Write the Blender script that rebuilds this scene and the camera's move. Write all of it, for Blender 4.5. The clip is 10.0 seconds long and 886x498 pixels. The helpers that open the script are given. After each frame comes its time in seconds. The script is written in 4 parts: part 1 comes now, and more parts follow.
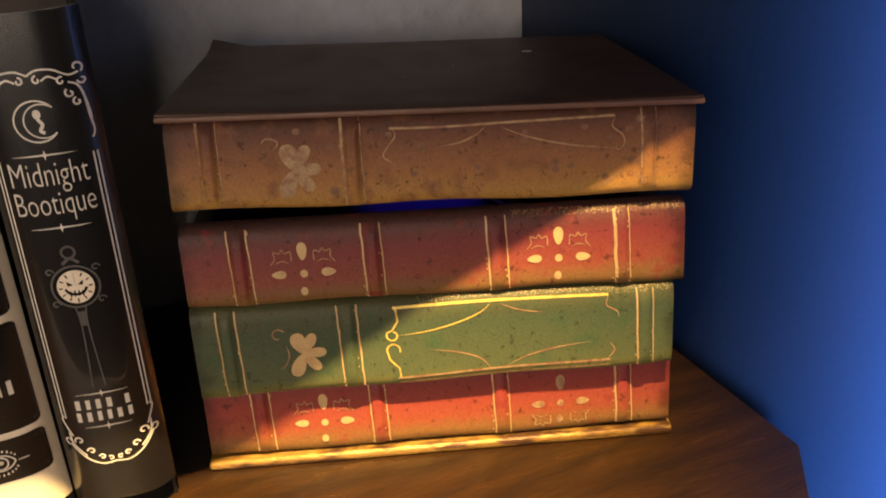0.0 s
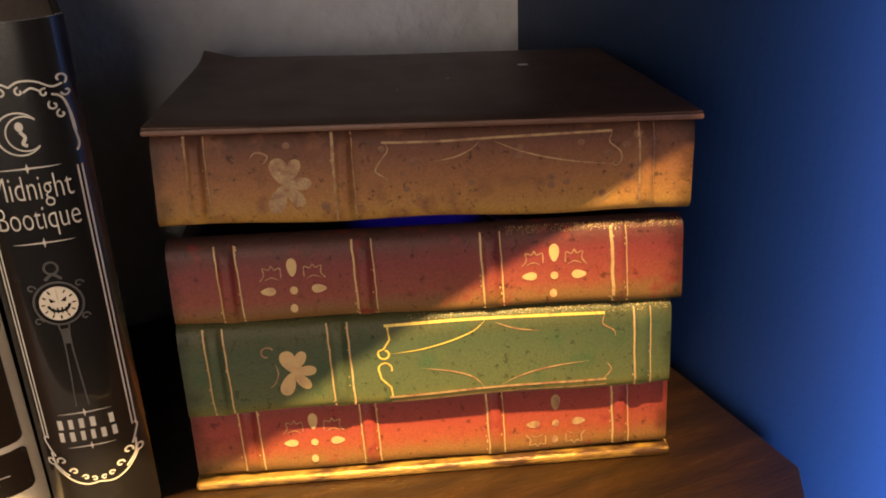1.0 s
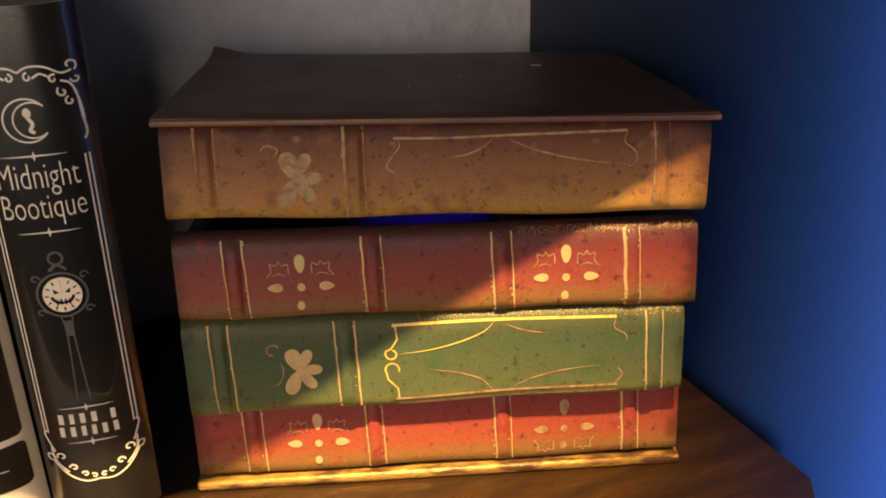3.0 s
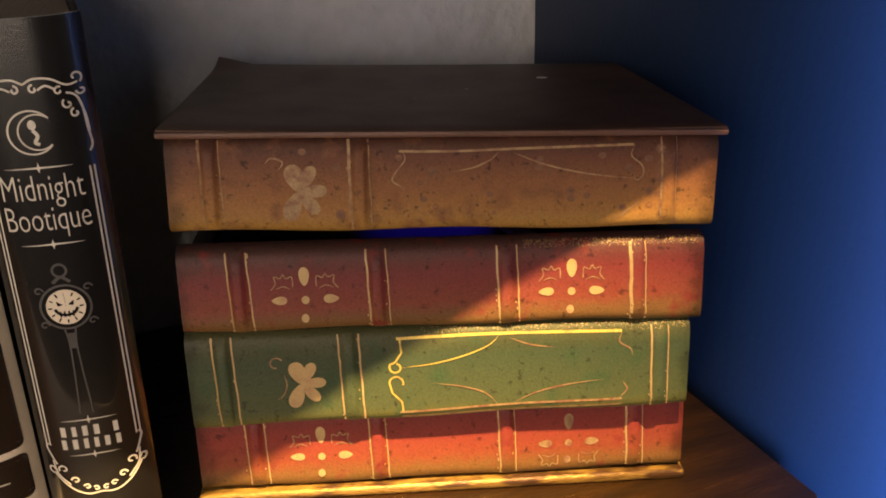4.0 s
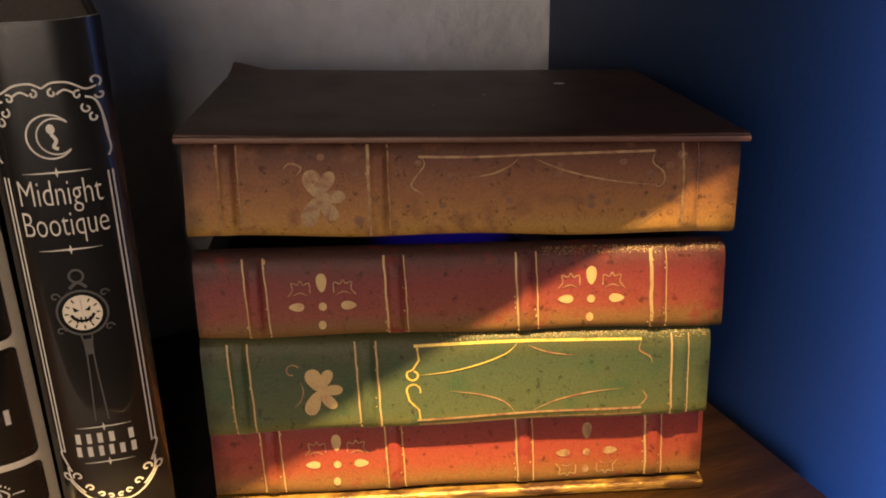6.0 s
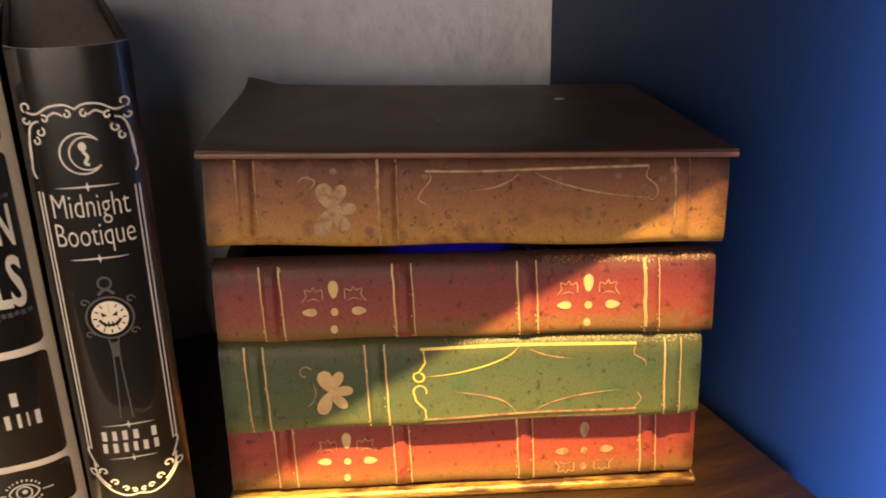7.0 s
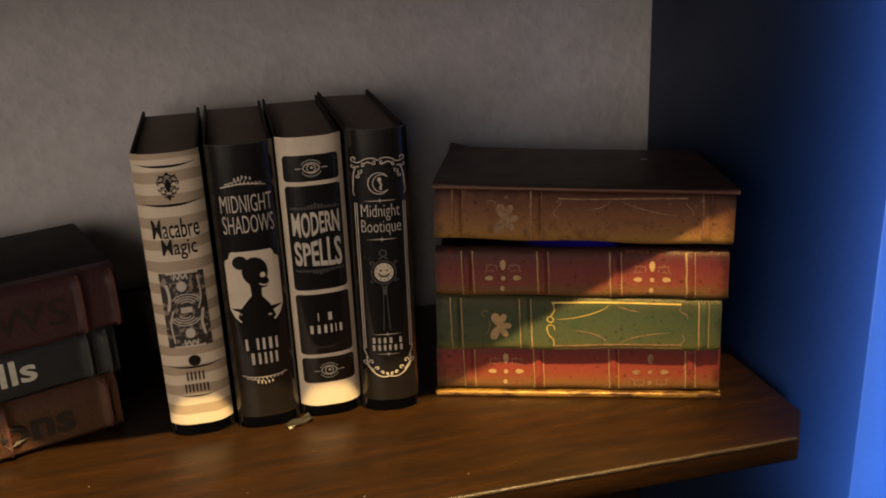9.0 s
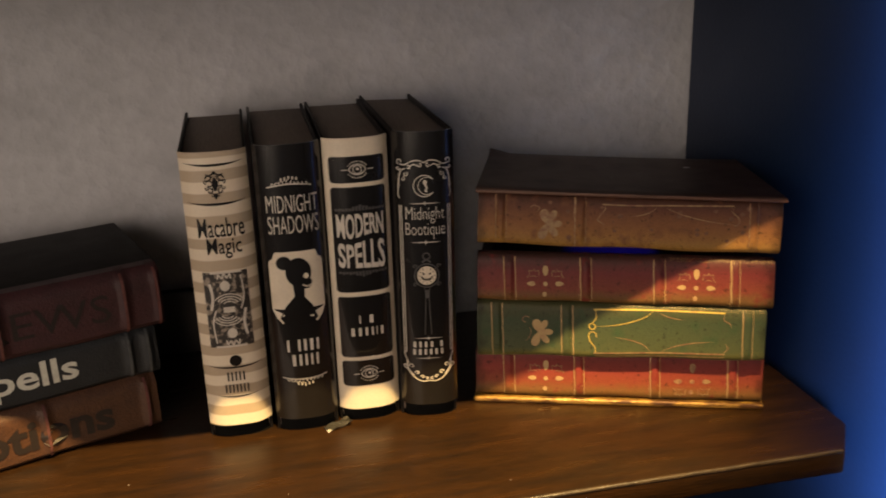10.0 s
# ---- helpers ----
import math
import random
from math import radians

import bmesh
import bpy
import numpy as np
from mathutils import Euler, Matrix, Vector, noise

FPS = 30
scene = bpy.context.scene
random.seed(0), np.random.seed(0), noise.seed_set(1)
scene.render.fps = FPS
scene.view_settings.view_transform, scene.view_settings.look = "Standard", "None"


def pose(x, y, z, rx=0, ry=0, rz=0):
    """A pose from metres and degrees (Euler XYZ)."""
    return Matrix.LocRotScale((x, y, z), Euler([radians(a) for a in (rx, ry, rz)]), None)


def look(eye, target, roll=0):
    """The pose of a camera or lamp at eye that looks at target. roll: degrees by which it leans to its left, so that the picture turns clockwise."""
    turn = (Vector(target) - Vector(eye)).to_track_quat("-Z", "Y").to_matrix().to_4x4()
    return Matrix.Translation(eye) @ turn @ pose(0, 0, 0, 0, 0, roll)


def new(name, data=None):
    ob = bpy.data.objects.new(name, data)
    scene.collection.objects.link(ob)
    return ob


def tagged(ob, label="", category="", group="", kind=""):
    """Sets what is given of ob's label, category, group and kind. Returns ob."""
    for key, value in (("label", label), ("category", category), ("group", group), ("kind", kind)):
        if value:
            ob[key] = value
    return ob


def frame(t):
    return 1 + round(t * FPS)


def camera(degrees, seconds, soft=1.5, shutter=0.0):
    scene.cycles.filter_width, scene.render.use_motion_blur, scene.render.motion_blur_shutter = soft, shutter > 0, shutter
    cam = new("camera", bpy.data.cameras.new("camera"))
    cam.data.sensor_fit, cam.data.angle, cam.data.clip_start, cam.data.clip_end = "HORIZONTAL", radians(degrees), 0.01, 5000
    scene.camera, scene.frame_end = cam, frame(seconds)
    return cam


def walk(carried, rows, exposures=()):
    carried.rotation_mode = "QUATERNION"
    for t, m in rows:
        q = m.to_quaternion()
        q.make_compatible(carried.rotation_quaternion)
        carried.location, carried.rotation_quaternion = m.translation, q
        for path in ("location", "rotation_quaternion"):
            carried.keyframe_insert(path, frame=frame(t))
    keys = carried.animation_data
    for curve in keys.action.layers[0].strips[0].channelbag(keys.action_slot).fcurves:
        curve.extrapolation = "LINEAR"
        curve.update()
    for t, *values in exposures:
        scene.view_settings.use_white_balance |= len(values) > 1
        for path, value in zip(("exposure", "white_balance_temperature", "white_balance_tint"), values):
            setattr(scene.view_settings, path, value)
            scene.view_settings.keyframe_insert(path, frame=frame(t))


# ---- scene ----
cam = camera(50.2, 10.0, soft=1.85, shutter=0.6)
PATH = [
    (0, (-0.039, -0.4317, 0.326), (0.6533, 1.2276, -0.55), -3.1),
    (0.5, (-0.0369, -0.4261, 0.324), (0.6582, 1.2471, -0.523), -3.1),
    (1, (-0.0337, -0.423, 0.324), (0.6714, 1.2423, -0.531), -2.7),
    (1.5, (-0.0355, -0.4191, 0.318), (0.6584, 1.2534, -0.532), -2.8),
    (2, (-0.0401, -0.4143, 0.317), (0.6615, 1.2619, -0.52), -2.5),
    (2.5, (-0.0401, -0.4143, 0.315), (0.6663, 1.2633, -0.514), -1.9),
    (3, (-0.0361, -0.4179, 0.315), (0.6703, 1.2597, -0.515), -1.7),
    (4.5, (-0.0391, -0.4114, 0.318), (0.6697, 1.2727, -0.495), -1.3),
    (5, (-0.0425, -0.4091, 0.315), (0.665, 1.2744, -0.5), -1.3),
    (5.5, (-0.0418, -0.4073, 0.315), (0.6642, 1.2811, -0.492), -1.3),
    (7, (-0.0506, -0.4285, 0.329), (0.6446, 1.268, -0.471), -1.3),
    (7.5, (-0.0791, -0.5097, 0.355), (0.5747, 1.2222, -0.403), -1.8),
    (8, (-0.1572, -0.7154, 0.4), (0.3639, 1.0701, -0.334), -2.7),
    (8.2, (-0.1735, -0.7573, 0.412), (0.318, 1.0315, -0.334), -3),
    (8.5, (-0.1638, -0.763, 0.418), (0.2875, 1.0532, -0.288), -3.2),
    (9, (-0.1697, -0.747, 0.42), (0.2706, 1.0796, -0.265), -2.5),
    (9.5, (-0.1848, -0.7532, 0.415), (0.2677, 1.0806, -0.241), -2.1),
    (10, (-0.1952, -0.7409, 0.411), (0.2234, 1.1021, -0.243), -1.8),
]
EXPOSURES = [(0, 0.08), (3.0, 0.08), (4.5, 0.0), (5.5, -0.1), (7.0, 0.52), (7.5, 0.72), (8.0, 0.6), (8.2, -0.15), (8.5, -0.95), (9.0, -0.95), (9.5, -0.8), (10.0, -0.65)]
walk(cam, [(t, look(eye, target, roll)) for t, eye, target, roll in PATH], EXPOSURES)

# ---- world and lights ----
world = bpy.data.worlds.new("world")
scene.world = world
world.use_nodes = True
world.node_tree.nodes["Background"].inputs[0].default_value = (0.5, 0.6, 0.8, 1)
world.node_tree.nodes["Background"].inputs[1].default_value = 0.15


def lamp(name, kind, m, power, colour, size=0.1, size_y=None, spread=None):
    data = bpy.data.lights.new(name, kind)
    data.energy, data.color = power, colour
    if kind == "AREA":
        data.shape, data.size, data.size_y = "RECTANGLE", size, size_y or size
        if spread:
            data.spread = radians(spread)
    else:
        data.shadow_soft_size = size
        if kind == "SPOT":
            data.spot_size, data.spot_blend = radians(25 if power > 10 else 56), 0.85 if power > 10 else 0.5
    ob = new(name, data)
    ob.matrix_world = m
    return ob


# warm ceiling bulb in front of the case: the upper shelf's front edge cuts its light
lamp("ceiling_spot", "SPOT", look((-0.05, -0.826, 1.985), (-0.12, -0.07, 0.03)), 1280, (1.0, 0.66, 0.26), 0.012)
# daylight of the room's windows behind the camera
lamp("daylight_room", "AREA", look((-1.35, -1.85, 0.50), (-0.1, 0.2, 0.15)), 42, (1.0, 0.80, 0.64), 2.0, 1.2)
# added blue fill imitating lens glare on the side panel; no real source here
lamp("panel_glare_fill", "AREA", look((0.232, -0.37, 0.34), (0.300, -0.27, 0.33)), 11.5, (0.38, 0.58, 1.0), 0.04, 0.9, 46)
# ultraviolet diode inside the prop box
STACK = pose(0, 0, 0, 0, 0, -20)
lamp("box_diode", "SPOT", STACK @ look((0.140, 0.060, 0.112), (0.128, 0.158, 0.104)), 0.6, (0.04, 0.015, 1.0), 0.004)


# ---- materials ----
def material(name, base, rough=0.6, metal=0.0, vary=0.25, scale=40.0, fine=400.0, bump=0.15, second=None, mix_at=(0.45, 0.7), coat=0.0,
             stretch=(1, 1, 1), spec=0.5, specks=0.0, relief=0.001):
    """A surface with two scales of variation: stains of a second colour, grain in value, and a fine relief."""
    m = bpy.data.materials.new(name)
    m.use_nodes = True
    nt = m.node_tree
    n, l = nt.nodes, nt.links
    bsdf = n["Principled BSDF"]
    co = n.new("ShaderNodeTexCoord")
    mp = n.new("ShaderNodeMapping")
    mp.inputs["Scale"].default_value = stretch
    l.new(co.outputs["Object"], mp.inputs["Vector"])
    big = n.new("ShaderNodeTexNoise")
    big.inputs["Scale"].default_value, big.inputs["Detail"].default_value = scale, 6
    l.new(mp.outputs[0], big.inputs["Vector"])
    small = n.new("ShaderNodeTexNoise")
    small.inputs["Scale"].default_value, small.inputs["Detail"].default_value = fine, 4
    l.new(mp.outputs[0], small.inputs["Vector"])
    ramp = n.new("ShaderNodeMapRange")
    ramp.inputs["From Min"].default_value, ramp.inputs["From Max"].default_value = mix_at
    l.new(big.outputs["Fac"], ramp.inputs["Value"])
    mix = n.new("ShaderNodeMix")
    mix.data_type = "RGBA"
    mix.inputs["A"].default_value = (*base, 1)
    mix.inputs["B"].default_value = (*(second or [c * (1 - vary) for c in base]), 1)
    l.new(ramp.outputs["Result"], mix.inputs["Factor"])
    grain = n.new("ShaderNodeMapRange")
    grain.inputs["From Min"].default_value, grain.inputs["From Max"].default_value = 0.25, 0.75
    grain.inputs["To Min"].default_value, grain.inputs["To Max"].default_value = 1 - vary * 0.7, 1 + vary * 0.5
    l.new(small.outputs["Fac"], grain.inputs["Value"])
    mul = n.new("ShaderNodeVectorMath")
    mul.operation = "SCALE"
    l.new(mix.outputs["Result"], mul.inputs[0])
    l.new(grain.outputs["Result"], mul.inputs["Scale"])
    tail = mul
    if specks:
        sp = n.new("ShaderNodeTexNoise")
        sp.inputs["Scale"].default_value, sp.inputs["Detail"].default_value, sp.inputs["Roughness"].default_value = 230, 3, 0.65
        l.new(mp.outputs[0], sp.inputs["Vector"])
        sr = n.new("ShaderNodeMapRange")
        sr.inputs["From Min"].default_value, sr.inputs["From Max"].default_value = 0.60, 0.70
        sr.inputs["To Min"].default_value, sr.inputs["To Max"].default_value = 1.0, 1.0 - specks
        l.new(sp.outputs["Fac"], sr.inputs["Value"])
        tail = n.new("ShaderNodeVectorMath")
        tail.operation = "SCALE"
        l.new(mul.outputs[0], tail.inputs[0])
        l.new(sr.outputs["Result"], tail.inputs["Scale"])
    l.new(tail.outputs[0], bsdf.inputs["Base Color"])
    rr = n.new("ShaderNodeMapRange")
    rr.inputs["To Min"].default_value, rr.inputs["To Max"].default_value = max(0.04, rough - 0.1), min(1, rough + 0.1)
    l.new(big.outputs["Fac"], rr.inputs["Value"])
    l.new(rr.outputs["Result"], bsdf.inputs["Roughness"])
    bsdf.inputs["Metallic"].default_value = metal
    bsdf.inputs["Specular IOR Level"].default_value = spec
    bsdf.inputs["Coat Weight"].default_value = coat
    if bump:
        b = n.new("ShaderNodeBump")
        b.inputs["Strength"].default_value, b.inputs["Distance"].default_value = bump, relief
        l.new(small.outputs["Fac"], b.inputs["Height"])
        l.new(b.outputs[0], bsdf.inputs["Normal"])
    return m


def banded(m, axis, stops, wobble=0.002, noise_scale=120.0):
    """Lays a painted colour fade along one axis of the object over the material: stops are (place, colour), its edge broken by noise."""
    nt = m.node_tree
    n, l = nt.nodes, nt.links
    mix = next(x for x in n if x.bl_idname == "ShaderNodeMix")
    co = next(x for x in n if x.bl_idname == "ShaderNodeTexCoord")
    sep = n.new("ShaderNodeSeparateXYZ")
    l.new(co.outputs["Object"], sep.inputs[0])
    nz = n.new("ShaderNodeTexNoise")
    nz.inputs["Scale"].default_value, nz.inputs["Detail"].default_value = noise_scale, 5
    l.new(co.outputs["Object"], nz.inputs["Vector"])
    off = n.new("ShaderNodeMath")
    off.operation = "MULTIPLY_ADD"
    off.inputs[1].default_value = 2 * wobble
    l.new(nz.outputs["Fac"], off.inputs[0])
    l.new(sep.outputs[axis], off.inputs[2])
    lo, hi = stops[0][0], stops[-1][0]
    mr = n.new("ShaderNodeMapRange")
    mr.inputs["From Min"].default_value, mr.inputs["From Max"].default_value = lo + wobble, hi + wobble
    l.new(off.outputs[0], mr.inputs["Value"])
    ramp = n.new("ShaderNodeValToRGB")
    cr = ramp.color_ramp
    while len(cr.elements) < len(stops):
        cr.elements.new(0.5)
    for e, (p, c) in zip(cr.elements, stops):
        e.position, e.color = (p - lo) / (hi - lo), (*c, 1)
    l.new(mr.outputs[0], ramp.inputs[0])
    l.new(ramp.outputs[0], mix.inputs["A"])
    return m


def antiqued_shaded(m, x0, x1, reach=0.011, low=0.42):
    """Uneven darkening of both spine ends: rubbed antiquing, partly painted-in loss of light."""
    n, l = m.node_tree.nodes, m.node_tree.links
    bsdf = n["Principled BSDF"]
    last = bsdf.inputs["Base Color"].links[0].from_socket
    co = next(x for x in n if x.bl_idname == "ShaderNodeTexCoord")
    sep = n.new("ShaderNodeSeparateXYZ")
    l.new(co.outputs["Object"], sep.inputs[0])
    away = n.new("ShaderNodeMath")
    away.operation = "SUBTRACT"
    away.inputs[1].default_value = (x0 + x1) / 2
    l.new(sep.outputs["X"], away.inputs[0])
    size = n.new("ShaderNodeMath")
    size.operation = "ABSOLUTE"
    l.new(away.outputs[0], size.inputs[0])
    nz = n.new("ShaderNodeTexNoise")
    nz.inputs["Scale"].default_value, nz.inputs["Detail"].default_value = 95, 6
    l.new(co.outputs["Object"], nz.inputs["Vector"])
    blot = n.new("ShaderNodeMath")
    blot.operation = "MULTIPLY_ADD"
    blot.inputs[1].default_value = 0.020
    l.new(nz.outputs["Fac"], blot.inputs[0])
    l.new(size.outputs[0], blot.inputs[2])
    mr = n.new("ShaderNodeMapRange")
    mr.interpolation_type = "SMOOTHSTEP"
    half = (x1 - x0) / 2 + 0.010
    mr.inputs["From Min"].default_value, mr.inputs["From Max"].default_value = half - reach, half + 0.002
    mr.inputs["To Min"].default_value, mr.inputs["To Max"].default_value = 1.0, low
    l.new(blot.outputs[0], mr.inputs["Value"])
    mul = n.new("ShaderNodeVectorMath")
    mul.operation = "SCALE"
    l.new(last, mul.inputs[0])
    l.new(mr.outputs["Result"], mul.inputs["Scale"])
    l.new(mul.outputs[0], bsdf.inputs["Base Color"])


WALL = material("grey_plaster", (0.49, 0.495, 0.525), 0.85, vary=0.14, scale=14, fine=75, bump=1.0, relief=0.003)
ROOM = material("room_paint", (0.16, 0.15, 0.15), 0.9, vary=0.06, scale=3, fine=90, bump=0.2)
BLUE = material("navy_paint", (0.008, 0.020, 0.056), 0.45, vary=0.12, scale=6, fine=220, bump=0.25, spec=0.3)
WOOD = material("stained_wood", (0.027, 0.0118, 0.0036), 0.30, vary=0.45, scale=16, fine=110, bump=0.4, second=(0.0125, 0.0060, 0.0024), mix_at=(0.34, 0.66), stretch=(0.8, 6, 6), spec=0.50)
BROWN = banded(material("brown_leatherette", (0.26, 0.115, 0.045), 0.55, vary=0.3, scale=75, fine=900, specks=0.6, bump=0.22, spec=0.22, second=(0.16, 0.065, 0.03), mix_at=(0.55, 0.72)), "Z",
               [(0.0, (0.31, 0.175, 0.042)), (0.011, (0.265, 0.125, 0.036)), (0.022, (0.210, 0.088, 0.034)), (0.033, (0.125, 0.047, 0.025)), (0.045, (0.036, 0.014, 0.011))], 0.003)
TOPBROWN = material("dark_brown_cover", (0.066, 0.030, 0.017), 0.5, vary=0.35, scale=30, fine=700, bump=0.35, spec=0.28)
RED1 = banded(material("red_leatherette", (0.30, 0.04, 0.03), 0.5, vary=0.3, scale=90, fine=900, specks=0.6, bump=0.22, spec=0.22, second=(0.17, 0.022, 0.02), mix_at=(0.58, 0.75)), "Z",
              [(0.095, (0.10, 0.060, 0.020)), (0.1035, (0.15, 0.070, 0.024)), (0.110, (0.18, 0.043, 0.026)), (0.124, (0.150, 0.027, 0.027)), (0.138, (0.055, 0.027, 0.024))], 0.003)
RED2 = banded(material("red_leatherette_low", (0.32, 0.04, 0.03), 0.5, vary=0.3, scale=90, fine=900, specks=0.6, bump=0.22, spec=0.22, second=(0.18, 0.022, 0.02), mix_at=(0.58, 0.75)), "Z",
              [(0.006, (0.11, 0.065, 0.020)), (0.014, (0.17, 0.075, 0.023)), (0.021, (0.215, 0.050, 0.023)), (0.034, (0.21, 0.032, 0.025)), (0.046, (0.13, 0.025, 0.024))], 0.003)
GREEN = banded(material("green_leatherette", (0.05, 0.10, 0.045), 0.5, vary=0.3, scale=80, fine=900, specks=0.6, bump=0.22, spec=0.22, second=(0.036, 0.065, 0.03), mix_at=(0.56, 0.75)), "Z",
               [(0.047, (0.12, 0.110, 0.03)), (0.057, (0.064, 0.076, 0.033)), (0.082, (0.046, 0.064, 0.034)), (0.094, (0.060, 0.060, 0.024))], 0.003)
antiqued_shaded(BROWN, 0.0, 0.2502)
for leather in (RED1, RED2, GREEN):
    antiqued_shaded(leather, 0.001, 0.250)
GILT = material("aged_gilt", (0.62, 0.45, 0.09), 0.45, metal=0.35, vary=0.35, scale=160, fine=1200, bump=0.3, second=(0.30, 0.17, 0.07), mix_at=(0.5, 0.75))
PALEGILT = material("pale_gilt", (0.43, 0.29, 0.125), 0.5, metal=0.1, vary=0.25, scale=160, fine=1200, bump=0.3, second=(0.36, 0.20, 0.10), mix_at=(0.5, 0.75))
FAINTGILT = material("worn_gilt", (0.30, 0.19, 0.085), 0.55, metal=0.1, vary=0.4, scale=200, fine=1200, bump=0.3, second=(0.20, 0.09, 0.05), mix_at=(0.45, 0.65))
GOLDEDGE = material("gold_page_edge", (0.32, 0.18, 0.04), 0.36, metal=0.45, vary=0.5, scale=110, fine=600, bump=0.5, second=(0.085, 0.038, 0.014), mix_at=(0.44, 0.58), stretch=(0.45, 1, 2.5))
BLACKBOX = material("black_card", (0.012, 0.011, 0.012), 0.7, vary=0.2, scale=50, fine=500, bump=0.2)
DARKWOOD = material("dark_wood_slat", (0.20, 0.13, 0.09), 0.6, vary=0.2, scale=60, fine=300, stretch=(8, 8, 1))
STEEL = material("steel", (0.5, 0.5, 0.52), 0.3, metal=1.0, vary=0.15, scale=80)
FOOTBLACK = material("black_foot", (0.004, 0.004, 0.004), 0.9, vary=0.2, scale=60, spec=0.1)
BLACKPRINT = material("black_print", (0.010, 0.009, 0.009), 0.24, vary=0.25, scale=40, fine=600, bump=0.06, coat=0.6)
CREAM = material("cream_print", (0.72, 0.63, 0.50), 0.42, vary=0.08, scale=60, fine=500, bump=0.08, coat=0.2)
SILVER = material("silver_print", (0.62, 0.57, 0.50), 0.4, vary=0.12, scale=90, fine=600, bump=0.08, coat=0.2)
DIMPRINT = material("dim_print", (0.07, 0.066, 0.066), 0.4, vary=0.2, scale=90, fine=600, bump=0.05)
PAGES = material("grey_page_block", (0.22, 0.17, 0.14), 0.75, vary=0.2, scale=50, fine=300, bump=0.5, stretch=(30, 1, 1))
STRIPE = material("striped_print", (0.72, 0.63, 0.50), 0.42, vary=0.06, scale=60, fine=500, bump=0.08, coat=0.2)
OLDRED = material("old_red_spine", (0.044, 0.012, 0.015), 0.6, vary=0.35, scale=45, fine=500, bump=0.5, second=(0.028, 0.008, 0.010))
OLDTEAL = material("slate_spine", (0.011, 0.014, 0.018), 0.6, vary=0.3, scale=45, fine=500, bump=0.5)
OLDOCHRE = material("ochre_spine", (0.068, 0.027, 0.011), 0.6, vary=0.35, scale=40, fine=500, bump=0.6, second=(0.05, 0.02, 0.010))
DARKCOVER = material("dark_cover", (0.008, 0.006, 0.006), 0.7, spec=0.25, vary=0.25, scale=40, fine=500, bump=0.4)
CHIP = material("white_chip", (0.9, 0.9, 0.88), 0.6, vary=0.05)
INK = material("faded_ink", (0.014, 0.008, 0.007), 0.6, vary=0.3, scale=120)
CHALK = material("chalk_white", (0.62, 0.62, 0.55), 0.6, vary=0.15, scale=120)


def stripe(m):
    """Wavy beige bars across the cream print."""
    n, l = m.node_tree.nodes, m.node_tree.links
    mix = next(x for x in n if x.bl_idname == "ShaderNodeMix")
    co = next(x for x in n if x.bl_idname == "ShaderNodeTexCoord")
    wv = n.new("ShaderNodeTexWave")
    wv.wave_type, wv.bands_direction = "BANDS", "Z"
    wv.inputs["Scale"].default_value, wv.inputs["Distortion"].default_value = 17.0, 0.6
    wv.inputs["Detail"].default_value, wv.inputs["Detail Scale"].default_value = 1.0, 1.5
    l.new(co.outputs["Object"], wv.inputs["Vector"])
    mr = n.new("ShaderNodeMapRange")
    mr.inputs["From Min"].default_value, mr.inputs["From Max"].default_value = 0.45, 0.60
    l.new(wv.outputs["Fac"], mr.inputs["Value"])
    mix.inputs["B"].default_value = (0.45, 0.36, 0.26, 1)
    l.new(mr.outputs[0], mix.inputs["Factor"])


stripe(STRIPE)
GLOW = bpy.data.materials.new("bright_daylight")
GLOW.use_nodes = True
GLOW.node_tree.nodes["Principled BSDF"].inputs["Base Color"].default_value = (0.8, 0.8, 0.8, 1)
GLOW.node_tree.nodes["Principled BSDF"].inputs["Emission Color"].default_value = (0.80, 0.90, 1.0, 1)
GLOW.node_tree.nodes["Principled BSDF"].inputs["Emission Strength"].default_value = 2.0


# ---- building helpers ----
def mesh_object(name, bm, mat, smooth=True):
    me = bpy.data.meshes.new(name)
    bmesh.ops.recalc_face_normals(bm, faces=bm.faces)
    bm.to_mesh(me)
    bm.free()
    me.materials.append(mat)
    if smooth:
        for p in me.polygons:
            p.use_smooth = True
        me.set_sharp_from_angle(angle=radians(38))
    return new(name, me)


def part(name, bm, mat, parent, label="", m=None):
    ob = mesh_object(name, bm, mat)
    ob.parent = parent
    if m is not None:
        ob.matrix_local = m
    if label:
        tagged(ob, label)
    return ob


def thing(name, m, label, category, group="", kind=""):
    return tagged(new_at(name, m), label, category, group, kind)


def new_at(name, m):
    ob = new(name)
    ob.matrix_world = m
    ob.empty_display_size = 0.02
    return ob


def box(x0, x1, y0, y1, z0, z1, bevel=0.001, segments=2, bm=None):
    bm = bm or bmesh.new()
    r = bmesh.ops.create_cube(bm, size=1)
    for v in r["verts"]:
        v.co = Vector(((x0 + x1) / 2 + v.co.x * (x1 - x0), (y0 + y1) / 2 + v.co.y * (y1 - y0), (z0 + z1) / 2 + v.co.z * (z1 - z0)))
    if bevel:
        edges = {e for v in r["verts"] for e in v.link_edges}
        bmesh.ops.bevel(bm, geom=list(edges), offset=bevel, segments=segments, profile=0.5, affect="EDGES")
    return bm


def rod(p0, p1, r, seg=12, bm=None, r2=None):
    bm = bm or bmesh.new()
    p0, p1 = Vector(p0), Vector(p1)
    d = p1 - p0
    m = Matrix.Translation((p0 + p1) / 2) @ d.to_track_quat("Z", "Y").to_matrix().to_4x4()
    bmesh.ops.create_cone(bm, cap_ends=True, segments=seg, radius1=r, radius2=r2 or r, depth=d.length, matrix=m)
    return bm


